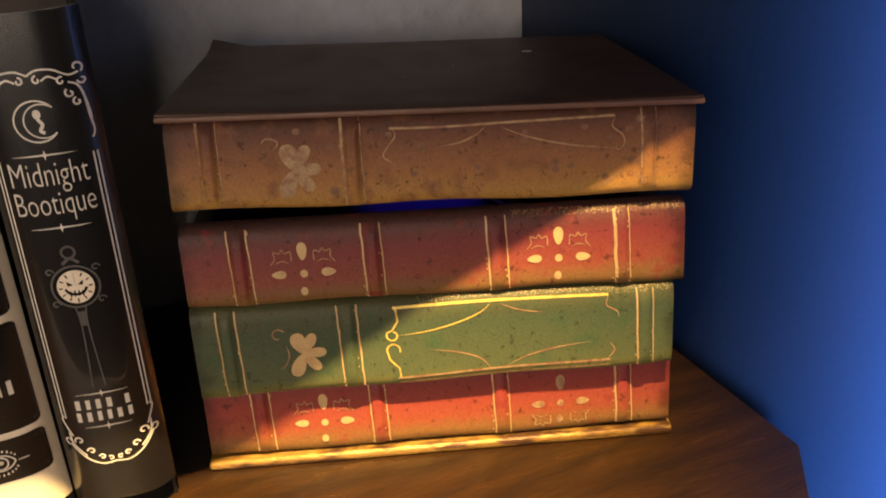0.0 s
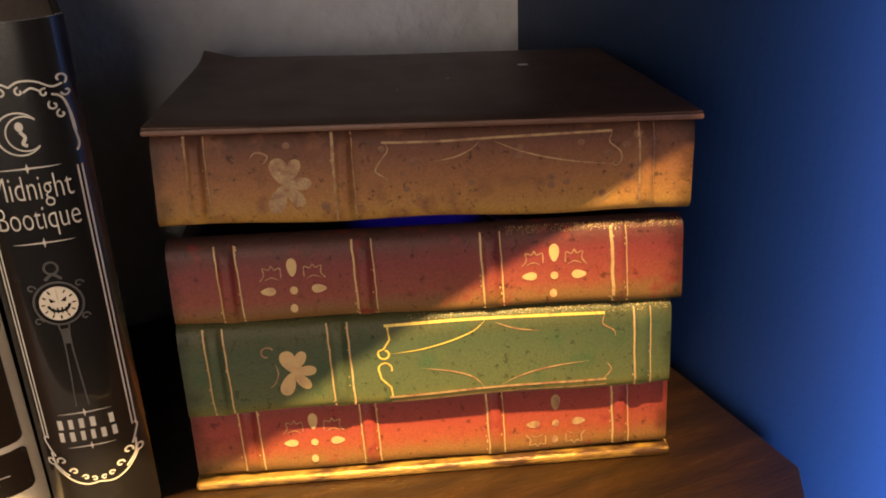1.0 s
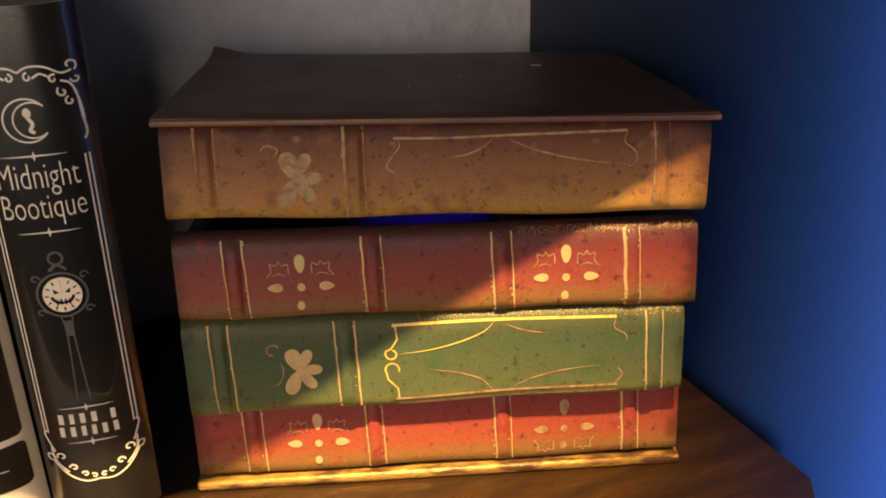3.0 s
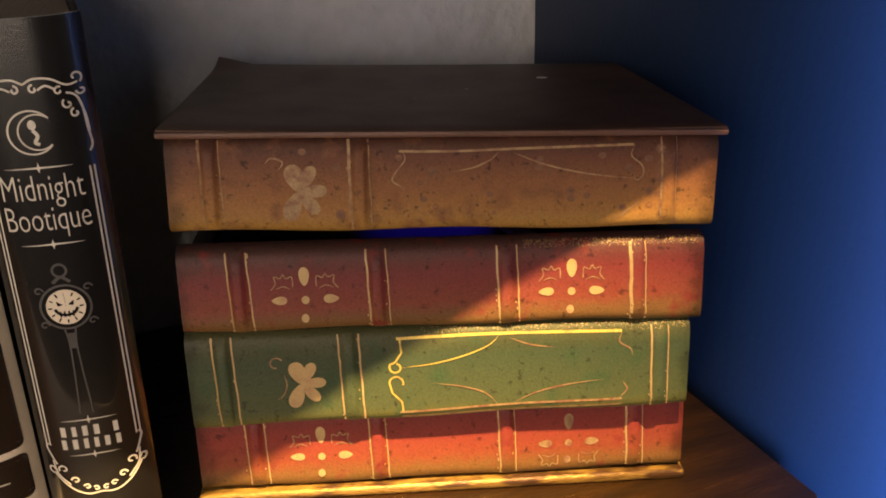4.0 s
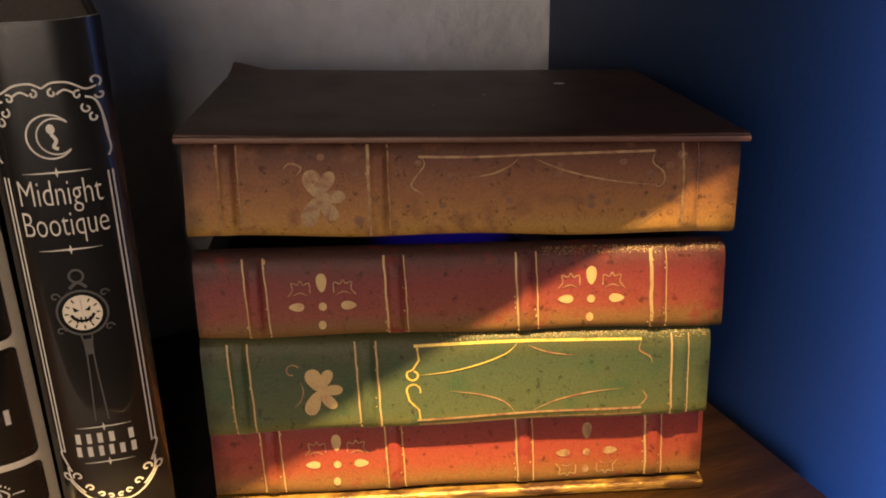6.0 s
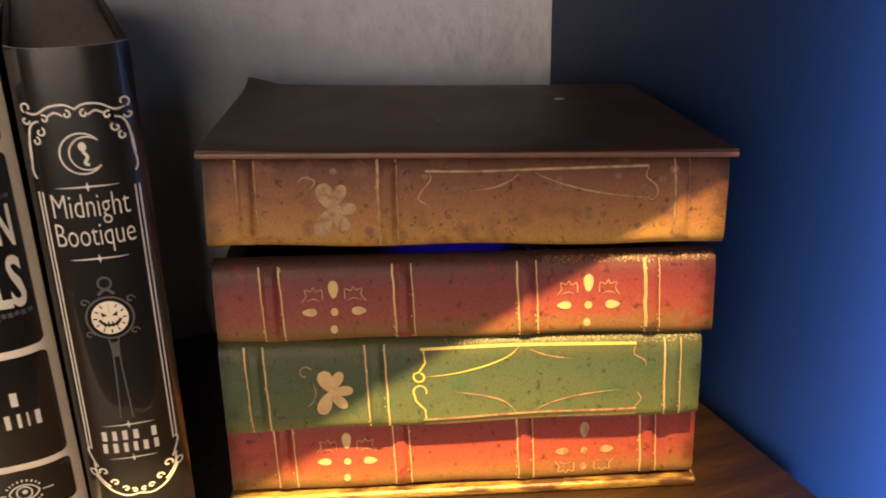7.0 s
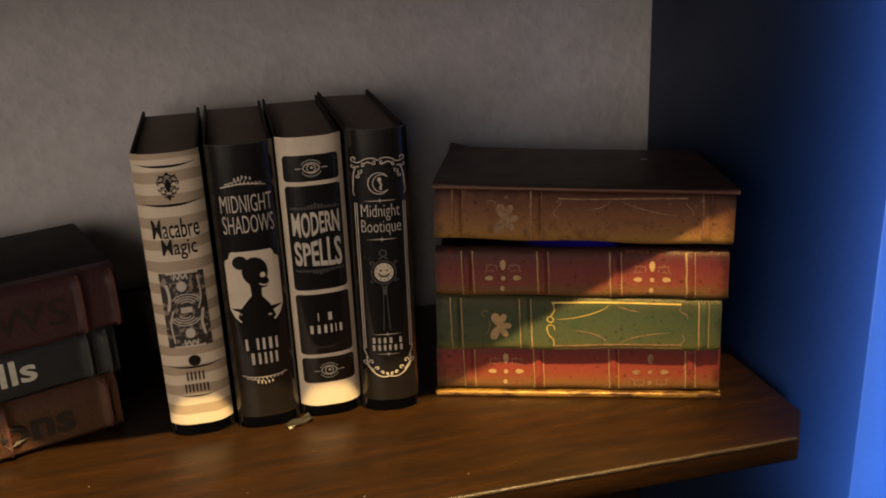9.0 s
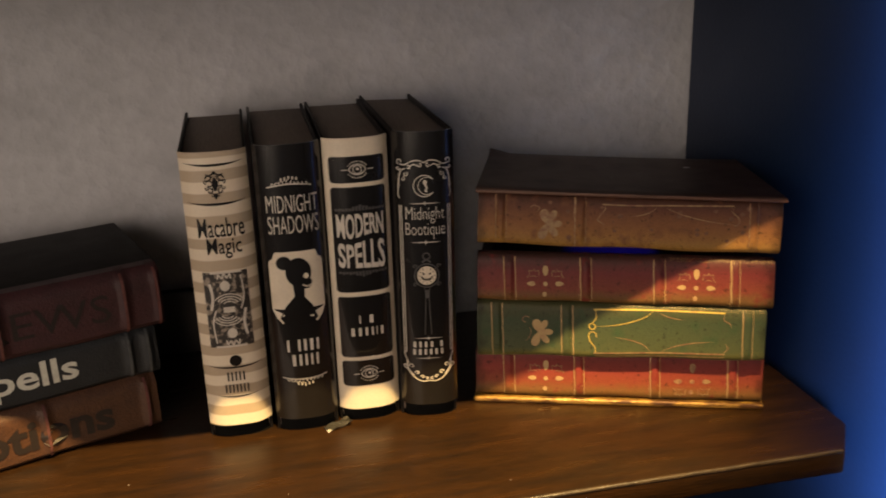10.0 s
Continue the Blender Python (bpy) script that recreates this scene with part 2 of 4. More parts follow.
def slab(name, x0, x1, y0, y1, z0, z1, mat, label="", bevel=0.001):
    """A piece of the setting."""
    ob = mesh_object(name, box(x0, x1, y0, y1, z0, z1, bevel), mat)
    return tagged(ob, label, "", "", "structure")


# Decoration: outlines in a plane (a, h) laid on a curved spine by its surface function surf(a, h, off).
def quad_strip(bm, surf, left, right, off):
    lower = [[bm.verts.new(surf(a, h, o)) for a, h in side] for side in (left, right) for o in (off,)]
    for i in range(len(left) - 1):
        bm.faces.new((lower[0][i], lower[0][i + 1], lower[1][i + 1], lower[1][i]))


def smooth(pts, n=5):
    """A Catmull-Rom curve through three to nine points."""
    if not 3 <= len(pts) <= 9:
        return pts
    out = []
    for i in range(len(pts) - 1):
        p0, p1, p2, p3 = pts[max(0, i - 1)], pts[i], pts[i + 1], pts[min(len(pts) - 1, i + 2)]
        for k in range(n):
            t = k / n
            out.append(tuple(0.5 * (2 * p1[j] + (p2[j] - p0[j]) * t + (2 * p0[j] - 5 * p1[j] + 4 * p2[j] - p3[j]) * t * t + (3 * p1[j] - p0[j] - 3 * p2[j] + p3[j]) * t ** 3) for j in (0, 1)))
    return out + [pts[-1]]


def ribbon(bm, surf, pts, w, off=0.00035, taper=False):
    """A line of width w through pts."""
    fine = []
    pts = smooth(pts)
    for (a, b) in zip(pts, pts[1:]):
        n = max(1, int(math.dist(a, b) / 0.0035))
        fine += [(a[0] + (b[0] - a[0]) * i / n, a[1] + (b[1] - a[1]) * i / n) for i in range(n)]
    fine.append(pts[-1])
    left, right = [], []
    for i, p in enumerate(fine):
        q0, q1 = fine[max(0, i - 1)], fine[min(len(fine) - 1, i + 1)]
        dx, dy = q1[0] - q0[0], q1[1] - q0[1]
        d = math.hypot(dx, dy) or 1
        k = w / 2
        if taper:
            u = i / (len(fine) - 1)
            k *= max(0.12, math.sin(math.pi * u))
        left.append((p[0] - dy / d * k, p[1] + dx / d * k))
        right.append((p[0] + dy / d * k, p[1] - dx / d * k))
    quad_strip(bm, surf, left, right, off)


def arc(cx, cy, r, a0, a1, n=14, ry=None):
    return [(cx + r * math.cos(radians(a0 + (a1 - a0) * i / n)), cy + (ry or r) * math.sin(radians(a0 + (a1 - a0) * i / n))) for i in range(n + 1)]


def curl(cx, cy, r, a0, turns, shrink=0.25, n=22):
    """A spiral scroll from its rim inwards."""
    return [(cx + r * (1 - (1 - shrink) * i / n) * math.cos(radians(a0) + turns * 2 * math.pi * i / n),
             cy + r * (1 - (1 - shrink) * i / n) * math.sin(radians(a0) + turns * 2 * math.pi * i / n)) for i in range(n + 1)]


def fill(bm, surf, outline, off=0.0004):
    """A filled star-shaped outline, as rings round its middle so that it follows the curve."""
    cx, cy = sum(p[0] for p in outline) / len(outline), sum(p[1] for p in outline) / len(outline)
    rings = [[bm.verts.new(surf(cx + (a - cx) * k, cy + (h - cy) * k, off)) for a, h in outline] for k in (1.0, 0.5)]
    mid = bm.verts.new(surf(cx, cy, off))
    n = len(outline)
    for i in range(n):
        j = (i + 1) % n
        bm.faces.new((rings[0][i], rings[0][j], rings[1][j], rings[1][i]))
        bm.faces.new((rings[1][i], rings[1][j], mid))


def oval(bm, surf, cx, cy, rx, ry, off=0.0004, tilt=0.0, drop=0.0, n=18):
    """An oval, or with drop a petal that narrows towards its lower end."""
    out = []
    for i in range(n):
        t = 2 * math.pi * i / n
        x, y = rx * math.cos(t), ry * math.sin(t)
        x *= 1 + drop * math.sin(t)
        c, s = math.cos(radians(tilt)), math.sin(radians(tilt))
        out.append((cx + x * c - y * s, cy + x * s + y * c))
    fill(bm, surf, out, off)


def sheet(bm, surf, a0, a1, h0, h1, off=0.0002, na=10, nh=4):
    """A printed panel that follows the spine."""
    rows = []
    for j in range(nh + 1):
        row = []
        for i in range(na + 1):
            a, h = a0 + (a1 - a0) * i / na, h0 + (h1 - h0) * j / nh
            row.append(bm.verts.new(surf(a, h, off)))
        rows.append(row)
    for j in range(nh):
        for i in range(na):
            bm.faces.new((rows[j][i], rows[j][i + 1], rows[j + 1][i + 1], rows[j + 1][i]))


def lettering(bm, surf, body, cx, cy, width, height, off=0.0005, bend=None, bold=0.0):
    """Words in the built-in font, squeezed to width and height about (cx, cy) and laid on the spine."""
    cu = bpy.data.curves.new("words", "FONT")
    cu.body, cu.size, cu.resolution_u, cu.offset = body, 1.0, 3, bold
    ob = new("words", cu)
    bpy.context.view_layer.update()
    me = bpy.data.meshes.new_from_object(ob.evaluated_get(bpy.context.evaluated_depsgraph_get()))
    co = [v.co.copy() for v in me.vertices]
    x0, x1 = min(c.x for c in co), max(c.x for c in co)
    y0, y1 = min(c.y for c in co), max(c.y for c in co)
    vs = []
    for c in co:
        u, v = (c.x - x0) / (x1 - x0) - 0.5, (c.y - y0) / (y1 - y0) - 0.5
        a, h = u * width, v * height
        if bend:
            a, h = bend(u, v, a, h)
        vs.append(bm.verts.new(surf(cx + a, cy + h, off)))
    for p in me.polygons:
        try:
            bm.faces.new([vs[i] for i in p.vertices])
        except ValueError:
            pass
    bpy.data.objects.remove(ob)
    bpy.data.curves.remove(cu)
    bpy.data.meshes.remove(me)


def spine_solid(surf, a0, a1, H, back, na=40, nh=12):
    """A closed spine: the curved front by surf, straight sides and a flat back at y = back."""
    bm = bmesh.new()
    rows = [[bm.verts.new(surf(a0 + (a1 - a0) * i / na, H * j / nh, 0)) for i in range(na + 1)] for j in range(nh + 1)]
    rear = []
    for j in (0, nh):
        rear.append([bm.verts.new((rows[j][i].co.x, back, rows[j][i].co.z)) for i in range(na + 1)])
    for j in range(nh):
        for i in range(na):
            bm.faces.new((rows[j][i], rows[j][i + 1], rows[j + 1][i + 1], rows[j + 1][i]))
    for i in range(na):
        bm.faces.new((rows[0][i + 1], rows[0][i], rear[0][i], rear[0][i + 1]))
        bm.faces.new((rows[nh][i], rows[nh][i + 1], rear[1][i + 1], rear[1][i]))
        bm.faces.new((rear[0][i + 1], rear[0][i], rear[1][i], rear[1][i + 1]))
    for i in (0, na):
        bm.faces.new([rows[j][i] for j in range(nh + 1)] + [rear[1][i], rear[0][i]])
    return bm


# ---- setting: the built-in bookcase and the room ----
CASE_X, WALL_Y, FRONT_Y = 0.300, 0.205, -0.185
UPPER = 0.410


def front_y(x):
    """The front edges of the boards run slightly askew to the wall."""
    return -0.1718 - 0.040 * x


slab("wall_back", -2.2, CASE_X + 0.05, WALL_Y, WALL_Y + 0.12, -1.0, 2.4, WALL, "grey plaster wall with a rough texture", 0)
slab("side_panel", CASE_X, CASE_X + 0.052, FRONT_Y, WALL_Y - 0.001, -0.99, 2.39, BLUE, "blue painted side panel of the bookcase", 0.002)
slab("side_panel_far", -1.252, -1.2, FRONT_Y, WALL_Y - 0.001, -0.99, 2.39, BLUE, "blue painted side panel of the bookcase", 0.002)


def shelf_board(name, z_top, x0, x1, y0, y1, thick, corner, label):
    """A board with a cut front corner and softened edges; its front runs from y0 at the left to y0 - 0.02 at the right."""
    bm = bmesh.new()
    pts = [(x0, y1), (x0, y0 + 0.026), (x1 - 0.72 * corner, y0), (x1, y0 + corner), (x1, y1)]
    f = bm.faces.new([bm.verts.new((x, y, z_top)) for x, y in pts])
    ex = bmesh.ops.extrude_face_region(bm, geom=[f])
    bmesh.ops.translate(bm, vec=(0, 0, -thick), verts=[v for v in ex["geom"] if isinstance(v, bmesh.types.BMVert)])
    bmesh.ops.bevel(bm, geom=[e for e in bm.edges if len(e.link_faces) == 2 and abs(e.verts[0].co.z - e.verts[1].co.z) < 1e-6], offset=0.0022, segments=2, profile=0.5, affect="EDGES")
    return tagged(mesh_object(name, bm, WOOD), label, "", "", "structure")


shelf_board("shelf_board", 0.0, -1.198, 0.289, -0.165, WALL_Y - 0.002, 0.022, 0.037, "dark stained wooden shelf with a worn cut-off corner")
# Dark panel added before the wall so the space under the shelf reads near black.
slab("dark_panel_low", -1.198, CASE_X - 0.002, WALL_Y - 0.014, WALL_Y - 0.002, -0.985, -0.025, WOOD, "dark panel added to blacken the space under the shelf", 0)
bm = bmesh.new()
f = bm.faces.new([bm.verts.new((x, y, UPPER)) for x, y in ((-1.198, front_y(-1.198)), (CASE_X - 0.002, front_y(CASE_X)), (CASE_X - 0.002, WALL_Y - 0.002), (-1.198, WALL_Y - 0.002))])
ex = bmesh.ops.extrude_face_region(bm, geom=[f])
bmesh.ops.translate(bm, vec=(0, 0, 0.022), verts=[v for v in ex["geom"] if isinstance(v, bmesh.types.BMVert)])
tagged(mesh_object("shelf_board_upper", bm, WOOD), "dark stained wooden shelf above the books", "", "", "structure")
shelf_board("shelf_board_lower", -0.40, -1.198, CASE_X - 0.002, -0.168, WALL_Y - 0.016, 0.022, 0.018, "dark stained wooden shelf below")
# Lighter strip on the front edge: the bulb's highlight put into the colour.
EDGEGLINT = material("painted_edge_glint", (0.060, 0.042, 0.026), 0.40, vary=0.5, scale=30, fine=200, bump=0.3, second=(0.02, 0.012, 0.007), mix_at=(0.4, 0.6), stretch=(1.2, 8, 8), spec=0.6)
tagged(mesh_object("shelf_edge_glint", rod((-1.17, -0.1380, -0.0015), (0.2600, -0.1636, -0.0015), 0.0019, 10), EDGEGLINT), "painted highlight line along the front edge of the wooden shelf", "", "", "structure")
slab("floor", -2.2, 2.0, -3.0, WALL_Y + 0.12, -1.1, -1.0, WOOD, "dark wooden floor", 0)
slab("ceiling", -2.2, 2.0, -3.0, WALL_Y + 0.12, 2.4, 2.5, ROOM, "plain painted ceiling", 0)
slab("wall_front", -2.2, 2.0, -3.1, -3.0, -1.0, 2.4, ROOM, "plain painted wall", 0)
slab("wall_west", -2.3, -2.2, -3.0, WALL_Y, -1.0, 2.4, ROOM, "plain painted wall", 0)
slab("wall_east", 2.0, 2.1, -3.0, WALL_Y, -1.0, 2.4, ROOM, "plain painted wall", 0)
# bright window beside the bookcase
win = tagged(new("window_1"), "tall bright daylit window beside the bookcase", "window", "", "structure")
for nm, a in (("window_sill", (0.352, 1.25, -0.15, -0.05, -0.99, -0.86)), ("window_head", (0.352, 1.25, -0.15, -0.05, 2.1, 2.39)), ("window_jamb", (1.25, 1.99, -0.15, -0.05, -0.99, 2.39))):
    part(nm, box(*a, 0.002), ROOM, win)
pane = part("pane", box(0.352, 1.25, -0.102, -0.098, -0.86, 2.1, 0), GLOW, win)


# ---- the prop: a box made to look like four stacked old books, its lid ajar ----
def layer(x0, x1, left, right, bulge, y0, ridges, lean=0.0, ridge_h=0.0020):
    """The surface of a spine that lies on its side: left and right are its (bottom, top) heights; lean sets its top back."""
    H = (left[1] - left[0] + right[1] - right[0]) / 2

    def surf(a, h, off):
        t = h / H
        u = (a - x0) / (x1 - x0)
        lo, hi = left[0] + (right[0] - left[0]) * u, left[1] + (right[1] - left[1]) * u
        r = sum(ridge_h * math.exp(-((a - k) / 0.0034) ** 4) for k in ridges)
        wob = 0.0006 * math.sin(a * 61 + left[0] * 90) * (1 - t)
        rise, fall = max(0.0, min(1.0, t / 0.14)), max(0.0, min(1.0, (1 - t) / 0.20))
        y = y0 - bulge * math.sqrt(rise * (2 - rise) * fall * (2 - fall)) - r * min(1.0, 6 * t * (1 - t)) - off + lean * (t - 0.5)
        return Vector((a, y, lo + (hi - lo) * t + wob))
    return surf, H


prop = thing("book_box", STACK, "prop box painted as four stacked old books, brown lid slightly ajar", "prop box")
part("base_board", box(-0.002, 0.251, -0.004, 0.170, 0.0, 0.0056, 0.0020, 3), GOLDEDGE, prop, "worn gold-edged base board")
for nm, a in (("box_wall", (0.004, 0.014, 0.012, 0.168, 0.0064, 0.1315)), ("box_wall", (0.237, 0.247, 0.012, 0.168, 0.0064, 0.1280)),
              ("box_wall", (0.0142, 0.2368, 0.158, 0.168, 0.0064, 0.1285)), ("box_wall", (0.0142, 0.2368, 0.0125, 0.020, 0.0064, 0.1315)),
              ("box_floor", (0.0142, 0.2368, 0.0202, 0.1578, 0.055, 0.060))):
    part(nm, box(*a, 0.0008), BLACKBOX, prop, "black inside of the box")

# Added strip that keeps the diode's light from leaking out behind the lid.
bm = box(0.0142, 0.2368, 0.1575, 0.1678, 0.1287, 0.1392, 0.0004)
for v in bm.verts:
    v.co.z -= 0.033 * v.co.x if v.co.z > 0.132 else 0.0
part("leak_strip", bm, BLACKBOX, prop, "black strip added to close the gap behind the lid")


def raised_bands(parent, surf, H, ridges, mat):
    """The leather drawn over each raised band."""
    for x in ridges:
        bm = bmesh.new()
        sheet(bm, surf, x - 0.0030, x + 0.0030, 0.03 * H, 0.97 * H, 0.00025, 10, 14)
        part("raised_band", bm, mat, parent)


def spine(parent, name, x0, x1, left, right, bulge, y0, ridges, mat, back, lean=0.0045):
    surf, H = layer(x0, x1, left, right, bulge, y0, ridges, lean)
    ob = part(name, spine_solid(surf, x0, x1, H, back, 170, 26), mat, parent)
    raised_bands(ob, surf, H, ridges, mat)
    return ob, surf, H


def flower(parent, surf, cx, H, flip=False, mat=None):
    """Four petals round a dot, with two crown-shaped line scrolls."""
    bm = bmesh.new()
    oval(bm, surf, cx, 0.68 * H, 0.0024, 0.0046, drop=0.25)
    oval(bm, surf, cx, 0.40 * H, 0.0019, 0.0020)
    oval(bm, surf, cx - 0.0122, 0.405 * H, 0.0020, 0.0036, tilt=90, drop=-0.3)
    oval(bm, surf, cx + 0.0122, 0.405 * H, 0.0021, 0.0036, tilt=90, drop=0.3)
    oval(bm, surf, cx - 0.0006, 0.18 * H, 0.0018, 0.0022)
    part("flower_motif", bm, mat or PALEGILT, parent)
    bm = bmesh.new()
    for s in (-1, 1):
        k = -1 if flip else 1
        base = 0.56 * H if not flip else 0.24 * H
        pts = [(0.0055, 0.0), (0.0058, 0.0050), (0.0085, 0.0042), (0.0098, 0.0062), (0.0112, 0.0044), (0.0140, 0.0052), (0.0136, 0.0018), (0.0158, -0.0012)]
        ribbon(bm, surf, [(cx + s * a, base + k * h) for a, h in pts], 0.00055)
        ribbon(bm, surf, [(cx + s * a, base + k * h) for a, h in ((0.0065, -0.0012), (0.010, 0.0004), (0.0140, -0.0010))], 0.0005, taper=True)
    part("scroll_line", bm, FAINTGILT, parent)


def tooled_lines(parent, surf, H, xs, mat, seed):
    """Worn gilt lines across the spine, one beside each raised band."""
    rnd = random.Random(seed)
    for x, w in xs:
        bm = bmesh.new()
        pts = [(x + rnd.uniform(-0.00018, 0.00018) + 0.0013 * (1 - k / 9), H * (0.04 + 0.92 * k / 9)) for k in range(10)]
        ribbon(bm, surf, pts, w * 0.85)
        for _ in range(5):
            oval(bm, surf, x + rnd.uniform(-0.0009, 0.0010), H * rnd.uniform(0.05, 0.95), rnd.uniform(0.0002, 0.0004), rnd.uniform(0.0003, 0.0008), n=7)
        part("gilt_line", bm, mat, parent)


def palmette(parent, surf, cx, cy, s, mat, label=""):
    """A five-lobed leaf."""
    bm = bmesh.new()
    for i, (ang, ln, w) in enumerate(((107, 0.95, 0.36), (60, 0.99, 0.26), (3, 0.93, 0.25), (-49, 0.96, 0.26), (-113, 1.06, 0.33))):
        c, n = math.cos(radians(ang)), math.sin(radians(ang))
        out = []
        for k in range(20):
            t = 2 * math.pi * k / 20
            u = 0.5 + 0.5 * math.cos(t)
            v = math.sin(t) * w * (0.55 + 0.55 * u)
            out.append((cx + s * (c * u * ln - n * v), cy + s * (n * u * ln + c * v)))
        fill(bm, surf, out, 0.0004 + 0.00003 * i)
    part("leaf_motif", bm, mat, parent, label)


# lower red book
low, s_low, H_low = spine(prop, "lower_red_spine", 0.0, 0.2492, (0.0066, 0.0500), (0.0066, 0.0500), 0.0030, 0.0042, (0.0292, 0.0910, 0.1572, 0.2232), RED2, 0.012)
tooled_lines(low, s_low, H_low, ((0.0243, 0.0008), (0.0340, 0.0007), (0.0867, 0.0009), (0.0951, 0.0006), (0.1529, 0.0009), (0.1612, 0.0006), (0.2188, 0.0010), (0.2273, 0.0006)), PALEGILT, 1)
flower(low, s_low, 0.0622, H_low, False)
flower(low, s_low, 0.1895, H_low, True, FAINTGILT)
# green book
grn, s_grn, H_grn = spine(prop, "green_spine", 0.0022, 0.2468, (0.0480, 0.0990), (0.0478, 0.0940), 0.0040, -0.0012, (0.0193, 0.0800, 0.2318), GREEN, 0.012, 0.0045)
tooled_lines(grn, s_grn, H_grn, ((0.0147, 0.0010), (0.0240, 0.0009), (0.0749, 0.0009), (0.0848, 0.0010), (0.2275, 0.0009), (0.2358, 0.0006)), PALEGILT, 2)
palmette(grn, s_grn, 0.0565, 0.46 * H_grn, 0.0125, PALEGILT, "pale gilt five-lobed leaf")
bm = bmesh.new()
ribbon(bm, s_grn, [(0.1030, 0.905 * H_grn), (0.150, 0.925 * H_grn), (0.2130, 0.915 * H_grn)], 0.0013)
part("frame_line", bm, GILT, grn)
bm = bmesh.new()
ribbon(bm, s_grn, [(0.1035, 0.115 * H_grn), (0.160, 0.13 * H_grn), (0.2140, 0.15 * H_grn)], 0.0012)
ribbon(bm, s_grn, [(0.1045, 0.060 * H_grn), (0.160, 0.065 * H_grn), (0.2140, 0.085 * H_grn)], 0.0009)
part("frame_line", bm, FAINTGILT, grn)
bm = bmesh.new()
ribbon(bm, s_grn, [(0.1045, 0.89 * H_grn), (0.1052, 0.76 * H_grn), (0.1020, 0.66 * H_grn)] + curl(0.1022, 0.605 * H_grn, 0.0032, 150, 0.8, 0.6), 0.0009)
ribbon(bm, s_grn, curl(0.1020, 0.435 * H_grn, 0.0035, -20, 0.62, 0.9)[::1] + [(0.1000, 0.33 * H_grn), (0.1045, 0.23 * H_grn), (0.1050, 0.12 * H_grn)], 0.0009)
part("curl_line", bm, GILT, grn)
for pts in (((0.104, 0.60), (0.120, 0.63), (0.135, 0.70), (0.147, 0.80), (0.153, 0.91)), ((0.158, 0.88), (0.168, 0.80), (0.180, 0.76)),
            ((0.2130, 0.90), (0.2120, 0.80), (0.2175, 0.72), (0.2185, 0.64)), ((0.120, 0.42), (0.135, 0.36), (0.146, 0.27), (0.152, 0.13)),
            ((0.160, 0.15), (0.172, 0.26), (0.188, 0.34), (0.205, 0.38)), ((0.2125, 0.16), (0.2165, 0.26), (0.2140, 0.35))):
    bm = bmesh.new()
    ribbon(bm, s_grn, [(a, t * H_grn) for a, t in pts], 0.0008, taper=True)
    part("swag_line", bm, GILT if pts[0][1] == 0.60 else FAINTGILT, grn)
bm = bmesh.new()
ribbon(bm, s_grn, curl(0.0445, 0.68 * H_grn, 0.0036, 30, 0.7, 0.5), 0.0007)
ribbon(bm, s_grn, [(0.0478, 0.58 * H_grn), (0.0492, 0.46 * H_grn), (0.0470, 0.34 * H_grn), (0.0440, 0.30 * H_grn)], 0.0007, taper=True)
part("curl_line", bm, FAINTGILT, grn)
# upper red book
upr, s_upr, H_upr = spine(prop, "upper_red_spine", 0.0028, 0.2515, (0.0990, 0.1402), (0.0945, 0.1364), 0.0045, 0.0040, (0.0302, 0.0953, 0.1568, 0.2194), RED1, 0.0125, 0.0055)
tooled_lines(upr, s_upr, H_upr, ((0.0255, 0.0009), (0.0350, 0.0008), (0.0905, 0.0011), (0.0998, 0.0006), (0.1520, 0.0010), (0.1616, 0.0007), (0.2157, 0.0016), (0.2230, 0.0006)), PALEGILT, 3)
flower(upr, s_upr, 0.0613, H_upr)
flower(upr, s_upr, 0.1878, H_upr)
# gilt flecks along the rubbed upper edges
rnd = random.Random(8)
for host, s_f, H_f, x0, x1 in ((upr, s_upr, H_upr, 0.165, 0.25), (grn, s_grn, H_grn, 0.115, 0.245), (low, s_low, H_low, 0.20, 0.246)):
    bm = bmesh.new()
    for _ in range(520):
        oval(bm, s_f, rnd.uniform(x0, x1), H_f * (0.995 - 0.07 * rnd.random() ** 1.6), rnd.uniform(0.00008, 0.00024), rnd.uniform(0.00008, 0.00020), n=6)
    tagged(part("gilt_dust", bm, PALEGILT, host), kind="stuff")

# the lid, hinged along the back and standing a finger's width open at the front
lid = new("lid")
lid.parent = prop
lid.matrix_local = Matrix.Translation((0.0030, 0.168, 0.1396)) @ pose(0, 0, 0, -3.6, 0, 0) @ pose(0, 0, 0, 0, 1.83, 0)
tagged(lid, "brown hinged lid with a dark cover")
LID_RIDGES = (0.0192, 0.0862, 0.2276)
s_lid, H_lid = layer(0.0, 0.2502, (0.0, 0.0448), (0.0, 0.0448), 0.0050, -0.1625, LID_RIDGES, 0.0030)
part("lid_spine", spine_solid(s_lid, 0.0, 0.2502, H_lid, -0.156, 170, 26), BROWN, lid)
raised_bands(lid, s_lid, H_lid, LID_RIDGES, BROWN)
bm = bmesh.new()
nx, ny = 60, 12
top, bot = [], []
